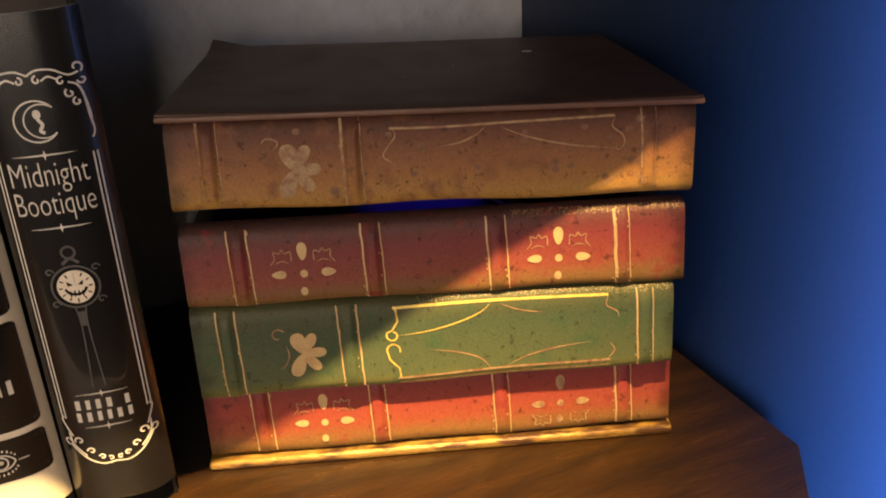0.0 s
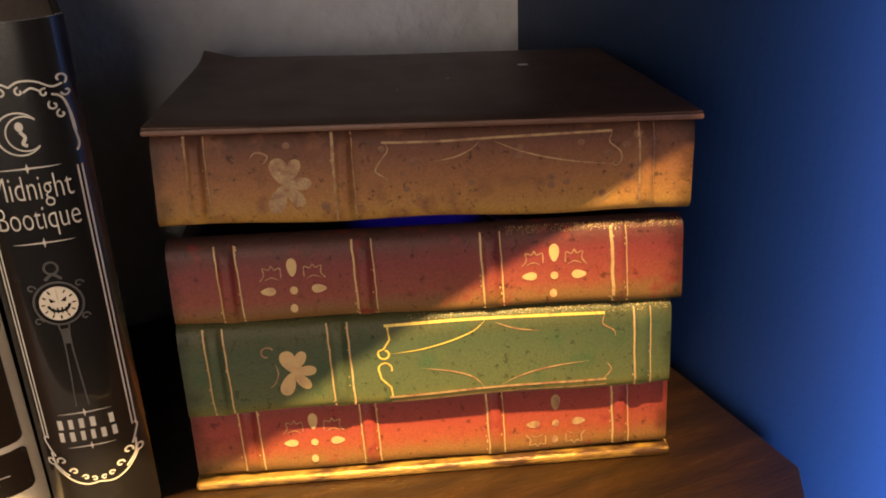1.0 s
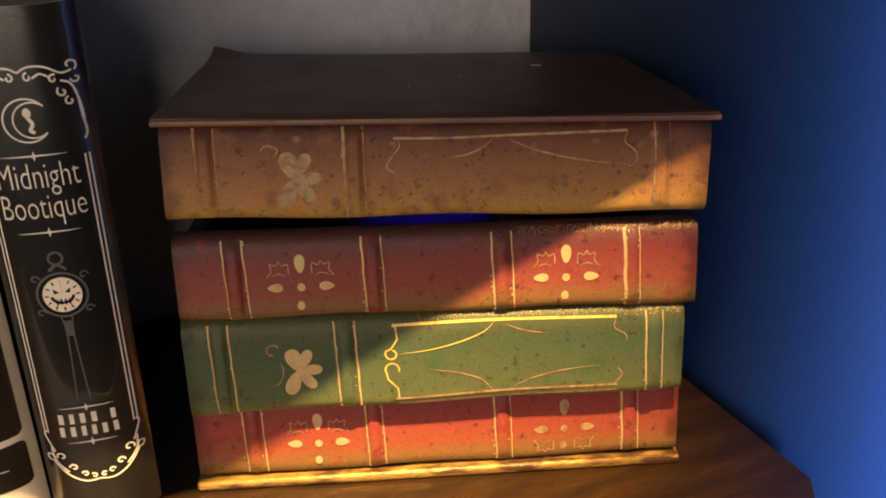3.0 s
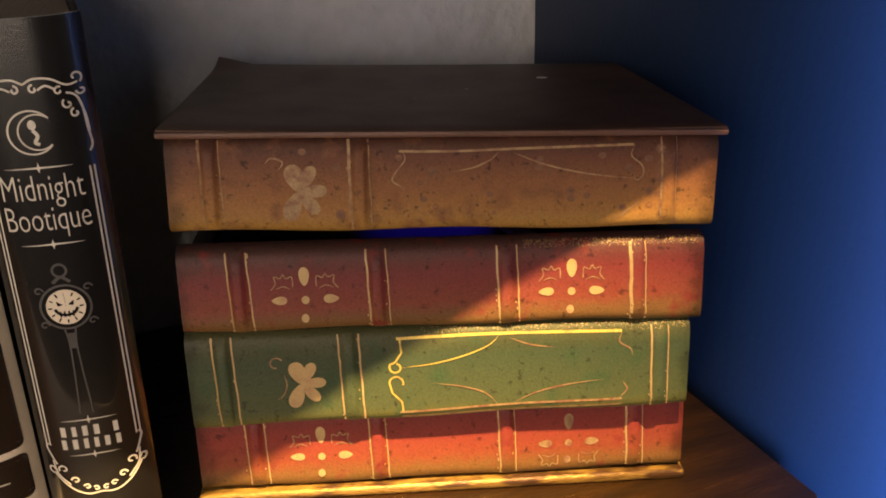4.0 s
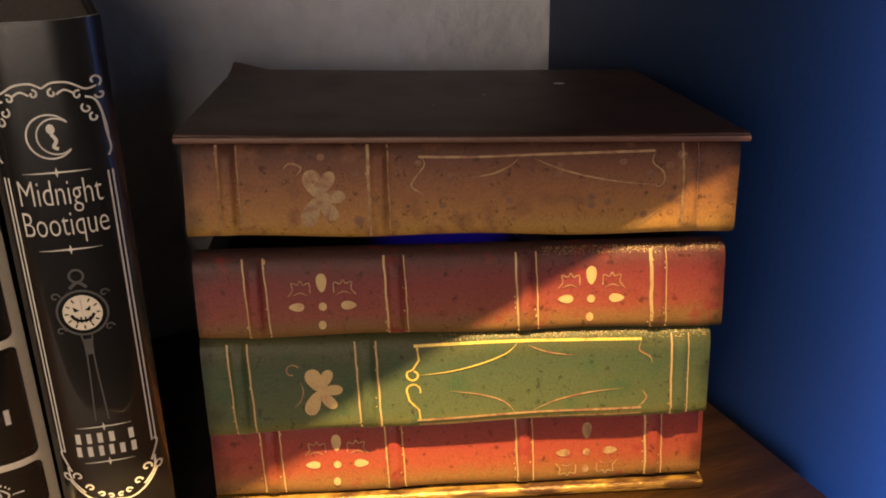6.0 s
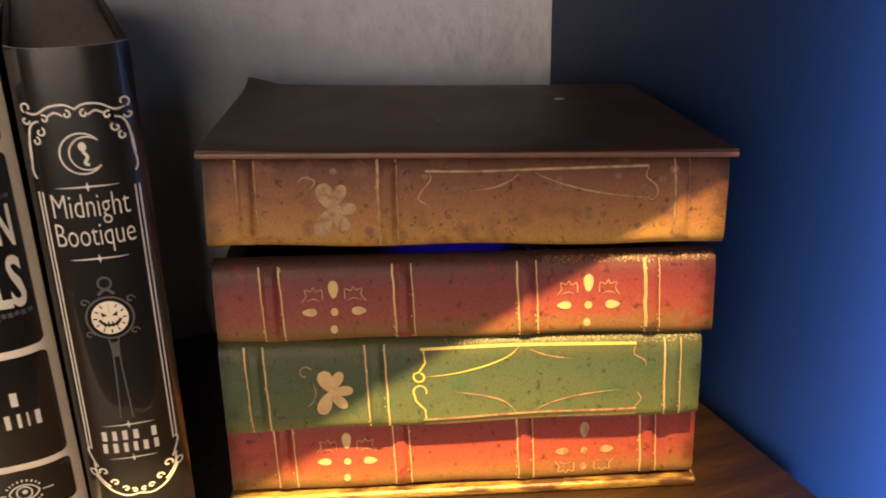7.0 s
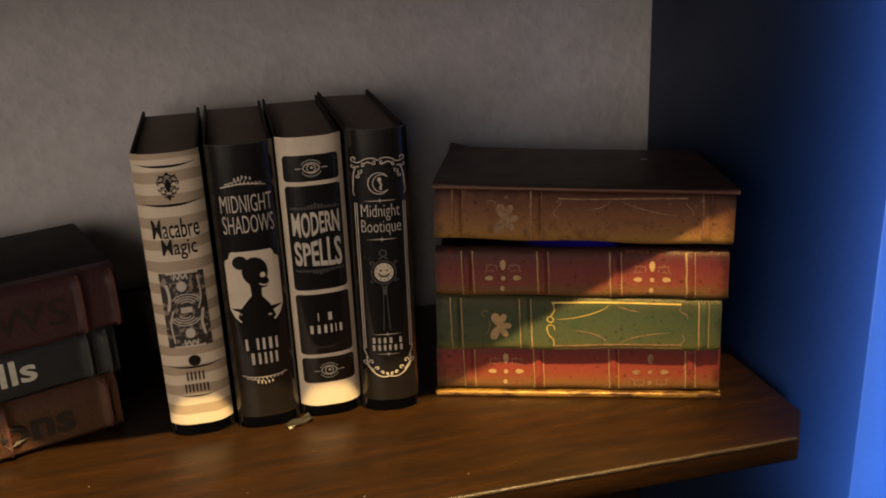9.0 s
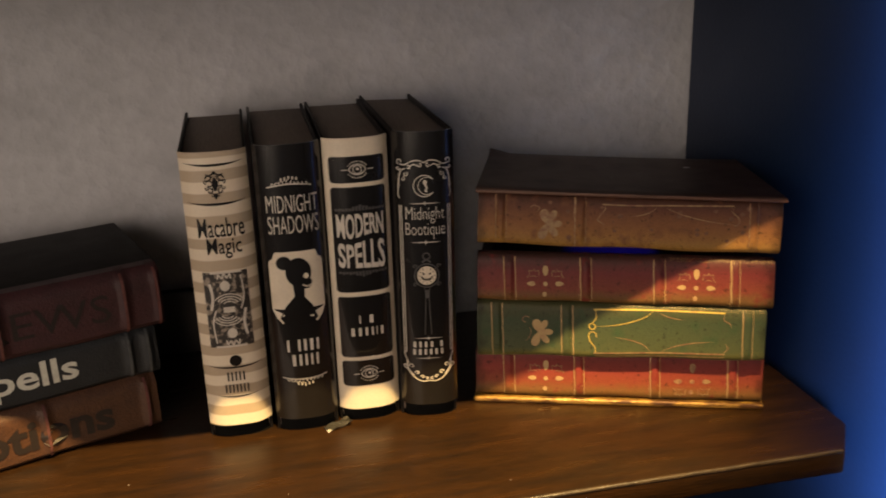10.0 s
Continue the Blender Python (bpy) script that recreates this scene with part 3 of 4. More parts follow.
for j in range(ny + 1):
    for i in range(nx + 1):
        x, y = -0.0020 + (0.2540 - 0.0110 * j / ny) * i / nx, -0.1715 + 0.1735 * j / ny
        sag = -0.0010 * math.sin(math.pi * i / nx) + 0.0016 * max(0.0, 1 - math.hypot(x + 0.0015, y - 0.002) / 0.02) * 3
        y += 0.0010 * math.sin(math.pi * i / nx) * (1 - j / ny) * -1
        top.append(bm.verts.new((x, y, 0.0494 + sag)))
        bot.append(bm.verts.new((x, y, 0.0461 + sag)))
W_ = nx + 1
for j in range(ny):
    for i in range(nx):
        k = j * W_ + i
        bm.faces.new((top[k], top[k + 1], top[k + W_ + 1], top[k + W_]))
        bm.faces.new((bot[k + 1], bot[k], bot[k + W_], bot[k + W_ + 1]))
for i in range(nx):
    for k in (i, ny * W_ + i):
        bm.faces.new((top[k], top[k + 1], bot[k + 1], bot[k]))
for j in range(ny):
    for k in (j * W_, j * W_ + nx):
        bm.faces.new((top[k], top[k + W_], bot[k + W_], bot[k]))
bmesh.ops.recalc_face_normals(bm, faces=bm.faces)
bmesh.ops.bevel(bm, geom=[e for e in bm.edges if e.calc_face_angle(0) > 1.2], offset=0.0010, segments=2, profile=0.5, affect="EDGES")
part("lid_cover", bm, TOPBROWN, lid, "dark brown leatherette cover board")
BROWNEDGE = material("brown_board_edge", (0.11, 0.050, 0.032), 0.55, vary=0.25, scale=60, fine=700)
part("cover_edge", box(-0.0018, 0.2518, -0.1736, -0.1712, 0.0455, 0.0484, 0.0010), BROWNEDGE, lid, "rubbed brown edge of the cover")
for a in ((0.0, 0.008, -0.1558, -0.001, 0.0, 0.0458), (0.2350, 0.2430, -0.1558, -0.001, 0.0, 0.0458), (0.0082, 0.2348, -0.009, -0.001, 0.0, 0.0458)):
    part("lid_wall", box(*a, 0.0008), BLACKBOX, lid)
for x, y, rx, ry in ((0.186, -0.052, 0.0034, 0.0028), (0.141, -0.085, 0.0007, 0.0005), (0.113, -0.110, 0.0006, 0.0004)):
    bm = bmesh.new()
    oval(bm, lambda a, h, off: Vector((a, h, 0.0493 + off)), x, y, rx, ry, 0.0006, 20, n=9)
    part("white_chip", bm, CHIP, lid, "small white paint chip")
tooled_lines(lid, s_lid, H_lid, ((0.0149, 0.0014), (0.0235, 0.0005), (0.0814, 0.0016), (0.0903, 0.0006), (0.2238, 0.0009), (0.2306, 0.0004)), FAINTGILT, 4)
palmette(lid, s_lid, 0.0590, 0.44 * H_lid, 0.0135, FAINTGILT, "worn gilt five-lobed leaf")
for pts, w in ((((0.1040, 0.84), (0.130, 0.835), (0.160, 0.86), (0.2110, 0.89)), 0.0011),
               (((0.1050, 0.86), (0.1068, 0.76), (0.1030, 0.64), (0.1010, 0.54), (0.1060, 0.46), (0.1050, 0.38)), 0.0008),
               (((0.2115, 0.89), (0.2100, 0.78), (0.2150, 0.68), (0.2160, 0.58), (0.2130, 0.52), (0.2115, 0.60)), 0.0008),
               (((0.1490, 0.82), (0.1450, 0.74), (0.1370, 0.66), (0.1260, 0.62)), 0.0008),
               (((0.1560, 0.82), (0.1700, 0.70), (0.1900, 0.60), (0.2120, 0.54)), 0.0008),
               (((0.0440, 0.72), (0.0470, 0.78), (0.0520, 0.74), (0.0500, 0.66)), 0.0009),
               (((0.2020, 0.10), (0.2080, 0.18), (0.2150, 0.30)), 0.0007)):
    bm = bmesh.new()
    ribbon(bm, s_lid, [(a, t * H_lid) for a, t in pts], w, taper=w < 0.001)
    part("frame_line" if w > 0.001 else "scroll_line", bm, FAINTGILT, lid)
STAIN = material("brown_stain", (0.15, 0.06, 0.026), 0.6, vary=0.3, scale=300)
for _ in range(34):
    bm = bmesh.new()
    x, t, r = rnd.uniform(0.012, 0.240), rnd.uniform(0.12, 0.85), rnd.uniform(0.0007, 0.0021)
    ribbon(bm, s_lid, arc(x, t * H_lid, r, 0, 360, 10, r * rnd.uniform(0.7, 1.1)), 0.0005, 0.0002)
    if r > 0.0014:
        oval(bm, s_lid, x, t * H_lid, r * 0.8, r * 0.7, 0.00015, n=10)
    part("stain", bm, STAIN, lid)
for x in (0.035, 0.125, 0.19):
    part("hinge", box(x, x + 0.022, -0.0030, 0.0006, -0.0030, 0.0008, 0.0004), STEEL, lid, "small steel hinge leaf")
# lifting gear inside the box
part("lifting_arm", box(-0.006, 0.006, -0.0015, 0.0015, 0.0, 0.108, 0.0006), DARKWOOD, prop, "thin wooden lifting arm folded down", pose(0.176, 0.146, 0.085, 74, 0, 6))
part("motor", box(0.180, 0.222, 0.045, 0.082, 0.0602, 0.1080, 0.003), BLACKBOX, prop, "black gear motor")
part("motor_shaft", rod((0.172, 0.065, 0.094), (0.1805, 0.065, 0.094), 0.0035), STEEL, prop)
for x in (0.160, 0.176):
    part("bracket", box(x, x + 0.003, 0.060, 0.072, 0.0602, 0.112, 0.0006), STEEL, prop)
part("diode_holder", rod((0.140, 0.0205, 0.112), (0.140, 0.052, 0.112), 0.0035), BLACKBOX, prop)
part("screw", rod((0.11, 0.062, 0.0601), (0.11, 0.062, 0.0640), 0.0022, 10), STEEL, prop)
part("screw", rod((0.135, 0.045, 0.0601), (0.135, 0.045, 0.0640), 0.0022, 10), STEEL, prop)


# ---- four upright book boxes ----
BOOK_H = 0.2550


def upright(m, label, w, spine_mat, spine_label, shear=0.0, raised=0.0, squeeze=1.0, tall=BOOK_H):
    """A hardback on end: two boards, a page block, a rounded spine on a black foot. Its spine faces -y.
    The print's heights are scaled by squeeze and lifted by raised."""
    bulge = 0.0100

    def surf(a, h, off):
        k = 2 * a / w
        return Vector((a, -bulge * (1 - abs(k) ** 3.2) - off + 0.002, h))
    d, lip = 0.170, 0.0048
    lean = Matrix(((1, shear, 0, 0), (0, 1, 0, 0), (0, 0, 1, 0), (0, 0, 0, 1)))
    book = thing("upright_book", m, label, "book", "upright books on the shelf")
    sp = part("spine", spine_solid(lambda a, h, off: surf(a, 0.0135 + h, off), -w / 2, w / 2, tall - lip - 0.0135, 0.004, 28, 6), spine_mat, book, spine_label)
    # the thin upper lip of the spine, and the pages behind it
    bm = bmesh.new()
    n = 28
    ring = [[bm.verts.new(surf(-w / 2 + w * i / n, h, o)) for i in range(n + 1)] for h, o in ((tall - lip, 0), (tall, 0), (tall, -0.0011), (tall - lip, -0.0011))]
    for r0, r1 in zip(ring, ring[1:] + ring[:1]):
        for i in range(n):
            bm.faces.new((r0[i], r0[i + 1], r1[i + 1], r1[i]))
    for i in (0, n):
        bm.faces.new([r[i] for r in ring])
    part("spine_lip", bm, spine_mat, sp)
    part("page_edge", spine_solid(lambda a, h, off: surf(a, tall - lip + 0.0003 + h, off) + Vector((0, 0.0013, 0)), -w / 2 + 0.0026, w / 2 - 0.0026, 0.0004, 0.0042, 20, 1), PAGES, sp, "grey-brown page block")
    part("foot", spine_solid(lambda a, h, off: surf(a, h, off) + Vector((0, 0.0055, 0)), -w / 2 + 0.003, w / 2 - 0.003, 0.0133, 0.006, 20, 2), FOOTBLACK, book, "black foot of the spine")
    for s in (-1, 1):
        x0, x1 = sorted((s * w / 2, s * (w / 2 - 0.0024)))
        bm = box(x0, x1, 0.0042, d, 0.0, tall, 0.0008)
        bmesh.ops.transform(bm, matrix=lean, verts=bm.verts)
        part("cover", bm, DARKCOVER, book)
    bm = box(-w / 2 + 0.0026, w / 2 - 0.0026, 0.0044, d - 0.004, 0.004, tall - 0.0042, 0.0006)
    bmesh.ops.transform(bm, matrix=lean, verts=bm.verts)
    part("page_block", bm, PAGES, book, "grey-brown page block")
    return book, sp, lambda a, h, off: surf(a, h * squeeze + raised, off)


def bar(sp, surf, cx, cy, width, height, mat):
    bm = bmesh.new()
    sheet(bm, surf, cx - width / 2, cx + width / 2, cy - height / 2, cy + height / 2, 0.0005, 8, 1)
    part("printed_bar", bm, mat, sp)


def bar_line(sp, surf, cx, cy, widths, height, gap, mat):
    """A line of writing as plain upright bars, one for each letter; a 0 in widths is a space."""
    total = sum(w or gap * 1.6 for w in widths) + gap * (len(widths) - 1)
    x = cx - total / 2
    for w in widths:
        if w:
            bar(sp, surf, x + w / 2, cy, w * 0.62, height, mat)
        x += (w or gap * 1.6) + gap


def words(sp, surf, body, cx, cy, width, height, mat, bend=None, bold=0.0):
    bm = bmesh.new()
    lettering(bm, surf, body, cx, cy, width, height, 0.0006, bend, bold)
    part("title", bm, mat, sp)


def swoosh(sp, surf, cy, half, sag, w, mat):
    """A long lens-shaped rule, bowed."""
    bm = bmesh.new()
    ribbon(bm, surf, [(half * (k / 8 - 1), cy - sag * (1 - (k / 8 - 1) ** 2)) for k in range(17)], w, 0.0005, taper=True)
    part("rule", bm, mat, sp)


def star_rule(sp, surf, cy, half, mat):
    bm = bmesh.new()
    ribbon(bm, surf, [(-half, cy), (0, cy), (half, cy)], 0.0007, 0.0005, taper=True)
    fill(bm, surf, [(0, cy + 0.0022), (0.0005, cy + 0.0005), (0.0022, cy), (0.0005, cy - 0.0005), (0, cy - 0.0022), (-0.0005, cy - 0.0005), (-0.0022, cy), (-0.0005, cy + 0.0005)], 0.0006)
    part("star_rule", bm, mat, sp)


# cream striped book with a playing-card panel
_, sp, sf = upright(pose(-0.2085, -0.0010, 0, 0, 0, -1), "cream and beige striped hardback standing on the shelf", 0.0520, STRIPE, "cream spine with wavy beige stripes and black print", 0.0, 0.0168, 0.9634, 0.2497)
swoosh(sp, sf, 0.2330, 0.0225, 0.0022, 0.0022, BLACKPRINT)
swoosh(sp, sf, 0.2005, 0.0225, 0.0022, 0.0022, BLACKPRINT)
bm = bmesh.new()
for s in (-1, 1):
    for cy, r, a0 in ((0.2200, 0.0028, 0), (0.2150, 0.0034, 40), (0.2095, 0.0026, 90)):
        pts = curl(0.0042, cy, r, a0, 0.8, 0.3)
        ribbon(bm, sf, [(s * a, h) for a, h in pts], 0.0011, 0.0005)
    ribbon(bm, sf, [(s * 0.001, 0.2245), (s * 0.003, 0.2225), (s * 0.0065, 0.2235)], 0.0010, 0.0005)
    for cy, cx, r, a0 in ((0.2225, 0.0022, 0.0016, 200), (0.2175, 0.0066, 0.0018, 270), (0.2120, 0.0066, 0.0017, 120), (0.2060, 0.0024, 0.0016, 60)):
        ribbon(bm, sf, [(s * a, h) for a, h in curl(cx, cy, r, a0, 0.9, 0.3, 14)], 0.0009, 0.00055)
oval(bm, sf, 0, 0.2150, 0.0022, 0.0058)
oval(bm, sf, 0, 0.2245, 0.0012, 0.0016)
oval(bm, sf, 0, 0.2050, 0.0012, 0.0026)
part("crest", bm, BLACKPRINT, sp)
words(sp, sf, "Macabre", 0.0010, 0.1785, 0.0360, 0.0165, BLACKPRINT, bold=0.006)
words(sp, sf, "Magic", 0.0020, 0.1605, 0.0270, 0.0180, BLACKPRINT, bold=0.006)
bm = bmesh.new()
sheet(bm, sf, -0.0175, 0.0175, 0.0720, 0.1400, 0.0003)
part("card_panel", bm, material("card_print", (0.030, 0.026, 0.024), 0.4, vary=0.6, scale=240, fine=700, second=(0.30, 0.25, 0.20), mix_at=(0.52, 0.60), bump=0.05), sp, "dark playing-card picture panel")
bm = bmesh.new()
for k in (1, -1):
    c = 0.1060
    oval(bm, sf, k * -0.0010, c + k * 0.0215, 0.0040, 0.0046, 0.0006)
    ribbon(bm, sf, [(k * -0.0062, c + k * 0.0275), (k * -0.0055, c + k * 0.0320), (k * -0.003, c + k * 0.0285), (k * -0.001, c + k * 0.0325), (k * 0.001, c + k * 0.0285), (k * 0.0035, c + k * 0.0320), (k * 0.0042, c + k * 0.0275)], 0.0012, 0.0006)
    for j in range(4):
        ribbon(bm, sf, arc(k * 0.001, c + k * 0.004, 0.0050 + 0.0026 * j, 20 if k > 0 else 200, 150 if k > 0 else 330, 8, 0.0035 + 0.0022 * j), 0.0009, 0.0006)
    ribbon(bm, sf, [(k * 0.0120, c + k * 0.030), (k * 0.0132, c + k * 0.012), (k * 0.0100, c)], 0.0012, 0.0006)
    ribbon(bm, sf, [(k * -0.0130, c + k * 0.024), (k * -0.0115, c + k * 0.012), (k * -0.0135, c)], 0.0022, 0.0006)
    ribbon(bm, sf, [(k * -0.012, c + k * 0.0335), (k * 0.013, c + k * 0.0335)], 0.0018, 0.0006)
sheet(bm, sf, -0.0040, 0.0050, 0.1035, 0.1085, 0.0006, 4, 1)
part("card_figure", bm, SILVER, sp)
bm = bmesh.new()
oval(bm, sf, 0.0010, 0.0585, 0.0050, 0.0052)
part("dot", bm, BLACKPRINT, sp)
swoosh(sp, sf, 0.0545, 0.0225, 0.0022, 0.0018, BLACKPRINT)
bar_line(sp, sf, 0.0, 0.0440, (0.0024,) * 5, 0.0085, 0.0008, INK)
bar_line(sp, sf, 0.0, 0.0325, (0.0022,) * 7, 0.0080, 0.0008, INK)
swoosh(sp, sf, 0.0265, 0.0170, 0.0018, 0.0013, BLACKPRINT)

# black book with a cameo
_, sp, sf = upright(pose(-0.1522, -0.0060, 0, 0, 0, -1), "black hardback with a cream cameo standing on the shelf", 0.0525, BLACKPRINT, "glossy black spine with cream print", 0.0, 0.0084, 0.9867, 0.2520)


def fan_ornament(sp, surf, cy, k, mat, half=0.0175):
    bm = bmesh.new()
    ribbon(bm, surf, [(half * (i / 8 - 1), cy - k * 0.0022 * (1 - (i / 8 - 1) ** 2) * -1) for i in range(17)], 0.0009, 0.0005)
    for i in range(-4, 5):
        x, r = i * half / 5.4, 0.0024 - 0.00022 * abs(i)
        ribbon(bm, surf, [(a, cy + k * (h + 0.0038 - 0.0004 * abs(i))) for a, h in curl(x, 0, r, 90 + 30 * i, 0.8, 0.35, 14)], 0.0006, 0.0005)
    for i in (-2, -1, 0, 1, 2):
        oval(bm, surf, i * 0.0030, cy + k * (0.0078 - 0.0007 * abs(i)), 0.0007, 0.0014)
    part("scroll_ornament", bm, mat, sp)


fan_ornament(sp, sf, 0.2125, 1, SILVER)
words(sp, sf, "MIDNIGHT", 0.0010, 0.1985, 0.0405, 0.0145, SILVER, bold=-0.007)
words(sp, sf, "SHADOWS", 0.0010, 0.1810, 0.0400, 0.0150, SILVER, bold=-0.007)
bm = bmesh.new()
sheet(bm, sf, -0.0215, 0.0215, 0.1080, 0.1480, 0.0003, 12, 4)
sheet(bm, sf, -0.0160, 0.0160, 0.1480, 0.1580, 0.0003, 10, 2)
for s in (-1, 1):
    fill(bm, sf, [(s * 0.0160, 0.1480), (s * 0.0215, 0.1480), (s * 0.0208, 0.1505), (s * 0.0180, 0.1520), (s * 0.0172, 0.1560), (s * 0.0160, 0.1580)], 0.0003)
    fill(bm, sf, [(s * 0.0215, 0.1080), (s * 0.0040, 0.1080), (s * 0.0090, 0.1000), (s * 0.0140, 0.0950), (s * 0.0185, 0.1000)], 0.0003)
part("cameo_panel", bm, CREAM, sp, "cream cameo panel")
bm = bmesh.new()
oval(bm, sf, -0.0095, 0.1485, 0.0062, 0.0060, 0.0006)
oval(bm, sf, 0.0015, 0.1400, 0.0105, 0.0125, 0.00062)
oval(bm, sf, 0.0070, 0.1310, 0.0050, 0.0060, 0.00064)
fill(bm, sf, [(-0.0040, 0.1330), (0.0060, 0.1300), (0.0050, 0.1180), (0.0110, 0.1100), (0.0150, 0.0985), (0.0100, 0.0940), (-0.0120, 0.0940), (-0.0160, 0.1000), (-0.0110, 0.1100), (-0.0030, 0.1190)], 0.0006)
part("cameo_shape", bm, BLACKPRINT, sp, "black silhouette")
bm = bmesh.new()
oval(bm, sf, 0.0075, 0.1365, 0.0022, 0.0024, 0.0008)
ribbon(bm, sf, [(0.0040, 0.1290), (0.0080, 0.1272), (0.0115, 0.1285)], 0.0011, 0.0008)
ribbon(bm, sf, [(0.0112, 0.1345), (0.0125, 0.1320)], 0.0012, 0.0008)
part("cameo_detail", bm, CREAM, sp)
bar_line(sp, sf, 0.0005, 0.0745, (0.0032, 0, 0.0032, 0.0036, 0.0040, 0.0030), 0.0105, 0.0016, SILVER)
bar_line(sp, sf, 0.0015, 0.0610, (0.0044, 0.0034, 0.0030, 0.0030, 0.0030), 0.0105, 0.0016, SILVER)
fan_ornament(sp, sf, 0.0455, -1, SILVER, 0.0185)

# cream book with black panels
_, sp, sf = upright(pose(-0.0975, -0.0035, 0, 0, 0, -1), "cream hardback with black panels standing on the shelf", 0.0525, CREAM, "cream spine with black panels", 0.0, 0.0072, 0.9867, 0.2523)


def rounded_panel(sp, surf, a, h0, h1, mat, r=0.003):
    bm = bmesh.new()
    sheet(bm, surf, -a, a, h0 + r, h1 - r, 0.0003, 12, 3)
    for lo, hi in ((h0, h0 + r), (h1 - r, h1)):
        sheet(bm, surf, -a + r, a - r, lo, hi, 0.0003, 10, 1)
        for s in (-1, 1):
            cy = h0 + r if lo == h0 else h1 - r
            q = {(1, 1): 0, (-1, 1): 90, (-1, -1): 180, (1, -1): 270}[(s, 1 if lo != h0 else -1)]
            fill(bm, surf, [(s * (a - r), cy)] + arc(s * (a - r), cy, r, q, q + 90, 5), 0.0003)
    part("black_panel", bm, mat, sp, "black printed panel")


for h0, h1 in ((0.2115, 0.2335), (0.1165, 0.2080), (0.0565, 0.1125), (0.0290, 0.0530)):
    rounded_panel(sp, sf, 0.0222, h0, h1, BLACKPRINT)


def eye(sp, surf, cy):
    bm = bmesh.new()
    ribbon(bm, surf, arc(0, cy - 0.0030, 0.0075, 25, 155, 12), 0.0008, 0.0006)
    ribbon(bm, surf, arc(0, cy + 0.0033, 0.0075, 205, 335, 12), 0.0008, 0.0006)
    ribbon(bm, surf, arc(0, cy, 0.0034, 0, 360, 18), 0.0008, 0.0006)
    oval(bm, surf, 0.0003, cy + 0.0004, 0.0012, 0.0012, 0.0006)
    for k in range(9):
        for sgn in (1, -1):
            t = radians(30 + 15 * k)
            x, y = 0.0078 * math.cos(t), 0.0062 * math.sin(t)
            ribbon(bm, surf, [(x, cy + sgn * y), (x * 1.10, cy + sgn * (y * 1.18 + 0.0002))], 0.0008, 0.0006)
    for s in (-1, 1):
        ribbon(bm, surf, [(s * 0.0080, cy), (s * 0.0130, cy)], 0.0006, 0.0006)
    part("eye_emblem", bm, SILVER, sp, "small line-drawn eye emblem")


eye(sp, sf, 0.2225)
eye(sp, sf, 0.0405)
words(sp, sf, "MODERN", 0.0, 0.1755, 0.0385, 0.0200, SILVER, lambda u, v, a, h: (a, h + (0.0018 * math.sin(2 * math.pi * u) if v < 0 else 0.0)), 0.025)
words(sp, sf, "SPELLS", 0.0, 0.1495, 0.0385, 0.0235, SILVER, lambda u, v, a, h: (a, h + (0.0018 * math.sin(2 * math.pi * u) if v > 0 else -0.0025 * u)), 0.025)
for cy, k in ((0.1880, 1), (0.1352, -1)):
    bm = bmesh.new()
    for i in range(15):
        x = (i - 7) * 0.0027
        hgt = 0.0018 + 0.0026 * math.exp(-(x / 0.006) ** 2) + 0.0006 * (i % 2)
        ribbon(bm, sf, [(x, cy), (x + 0.0006, cy + k * hgt)], 0.0020, 0.0005)
    tagged(part("title_ornament", bm, DIMPRINT, sp), kind="stuff")
bar_line(sp, sf, 0.0005, 0.0915, (0.0016, 0, 0.0050), 0.0072, 0.0018, SILVER)
bar_line(sp, sf, 0.0005, 0.0800, (0.0046, 0.0038, 0.0038, 0.0026, 0.0014, 0.0036), 0.0075, 0.0018, SILVER)

# black book with a clock and a scrolled silver frame
_, sp, sf = upright(pose(-0.0458, -0.0122, 0, 0, 0.45, -9), "black hardback with a silver scrolled frame standing beside the box", 0.0490, BLACKPRINT, "glossy black spine with silver print", -0.16, -0.0062, 1.006)
bm = bmesh.new()
for s in (-1, 1):
    for off in (0.0205, 0.0189):
        ribbon(bm, sf, [(s * off, 0.0690), (s * off, 0.1990)], 0.0007, 0.0005)
part("frame_line", bm, SILVER, sp)
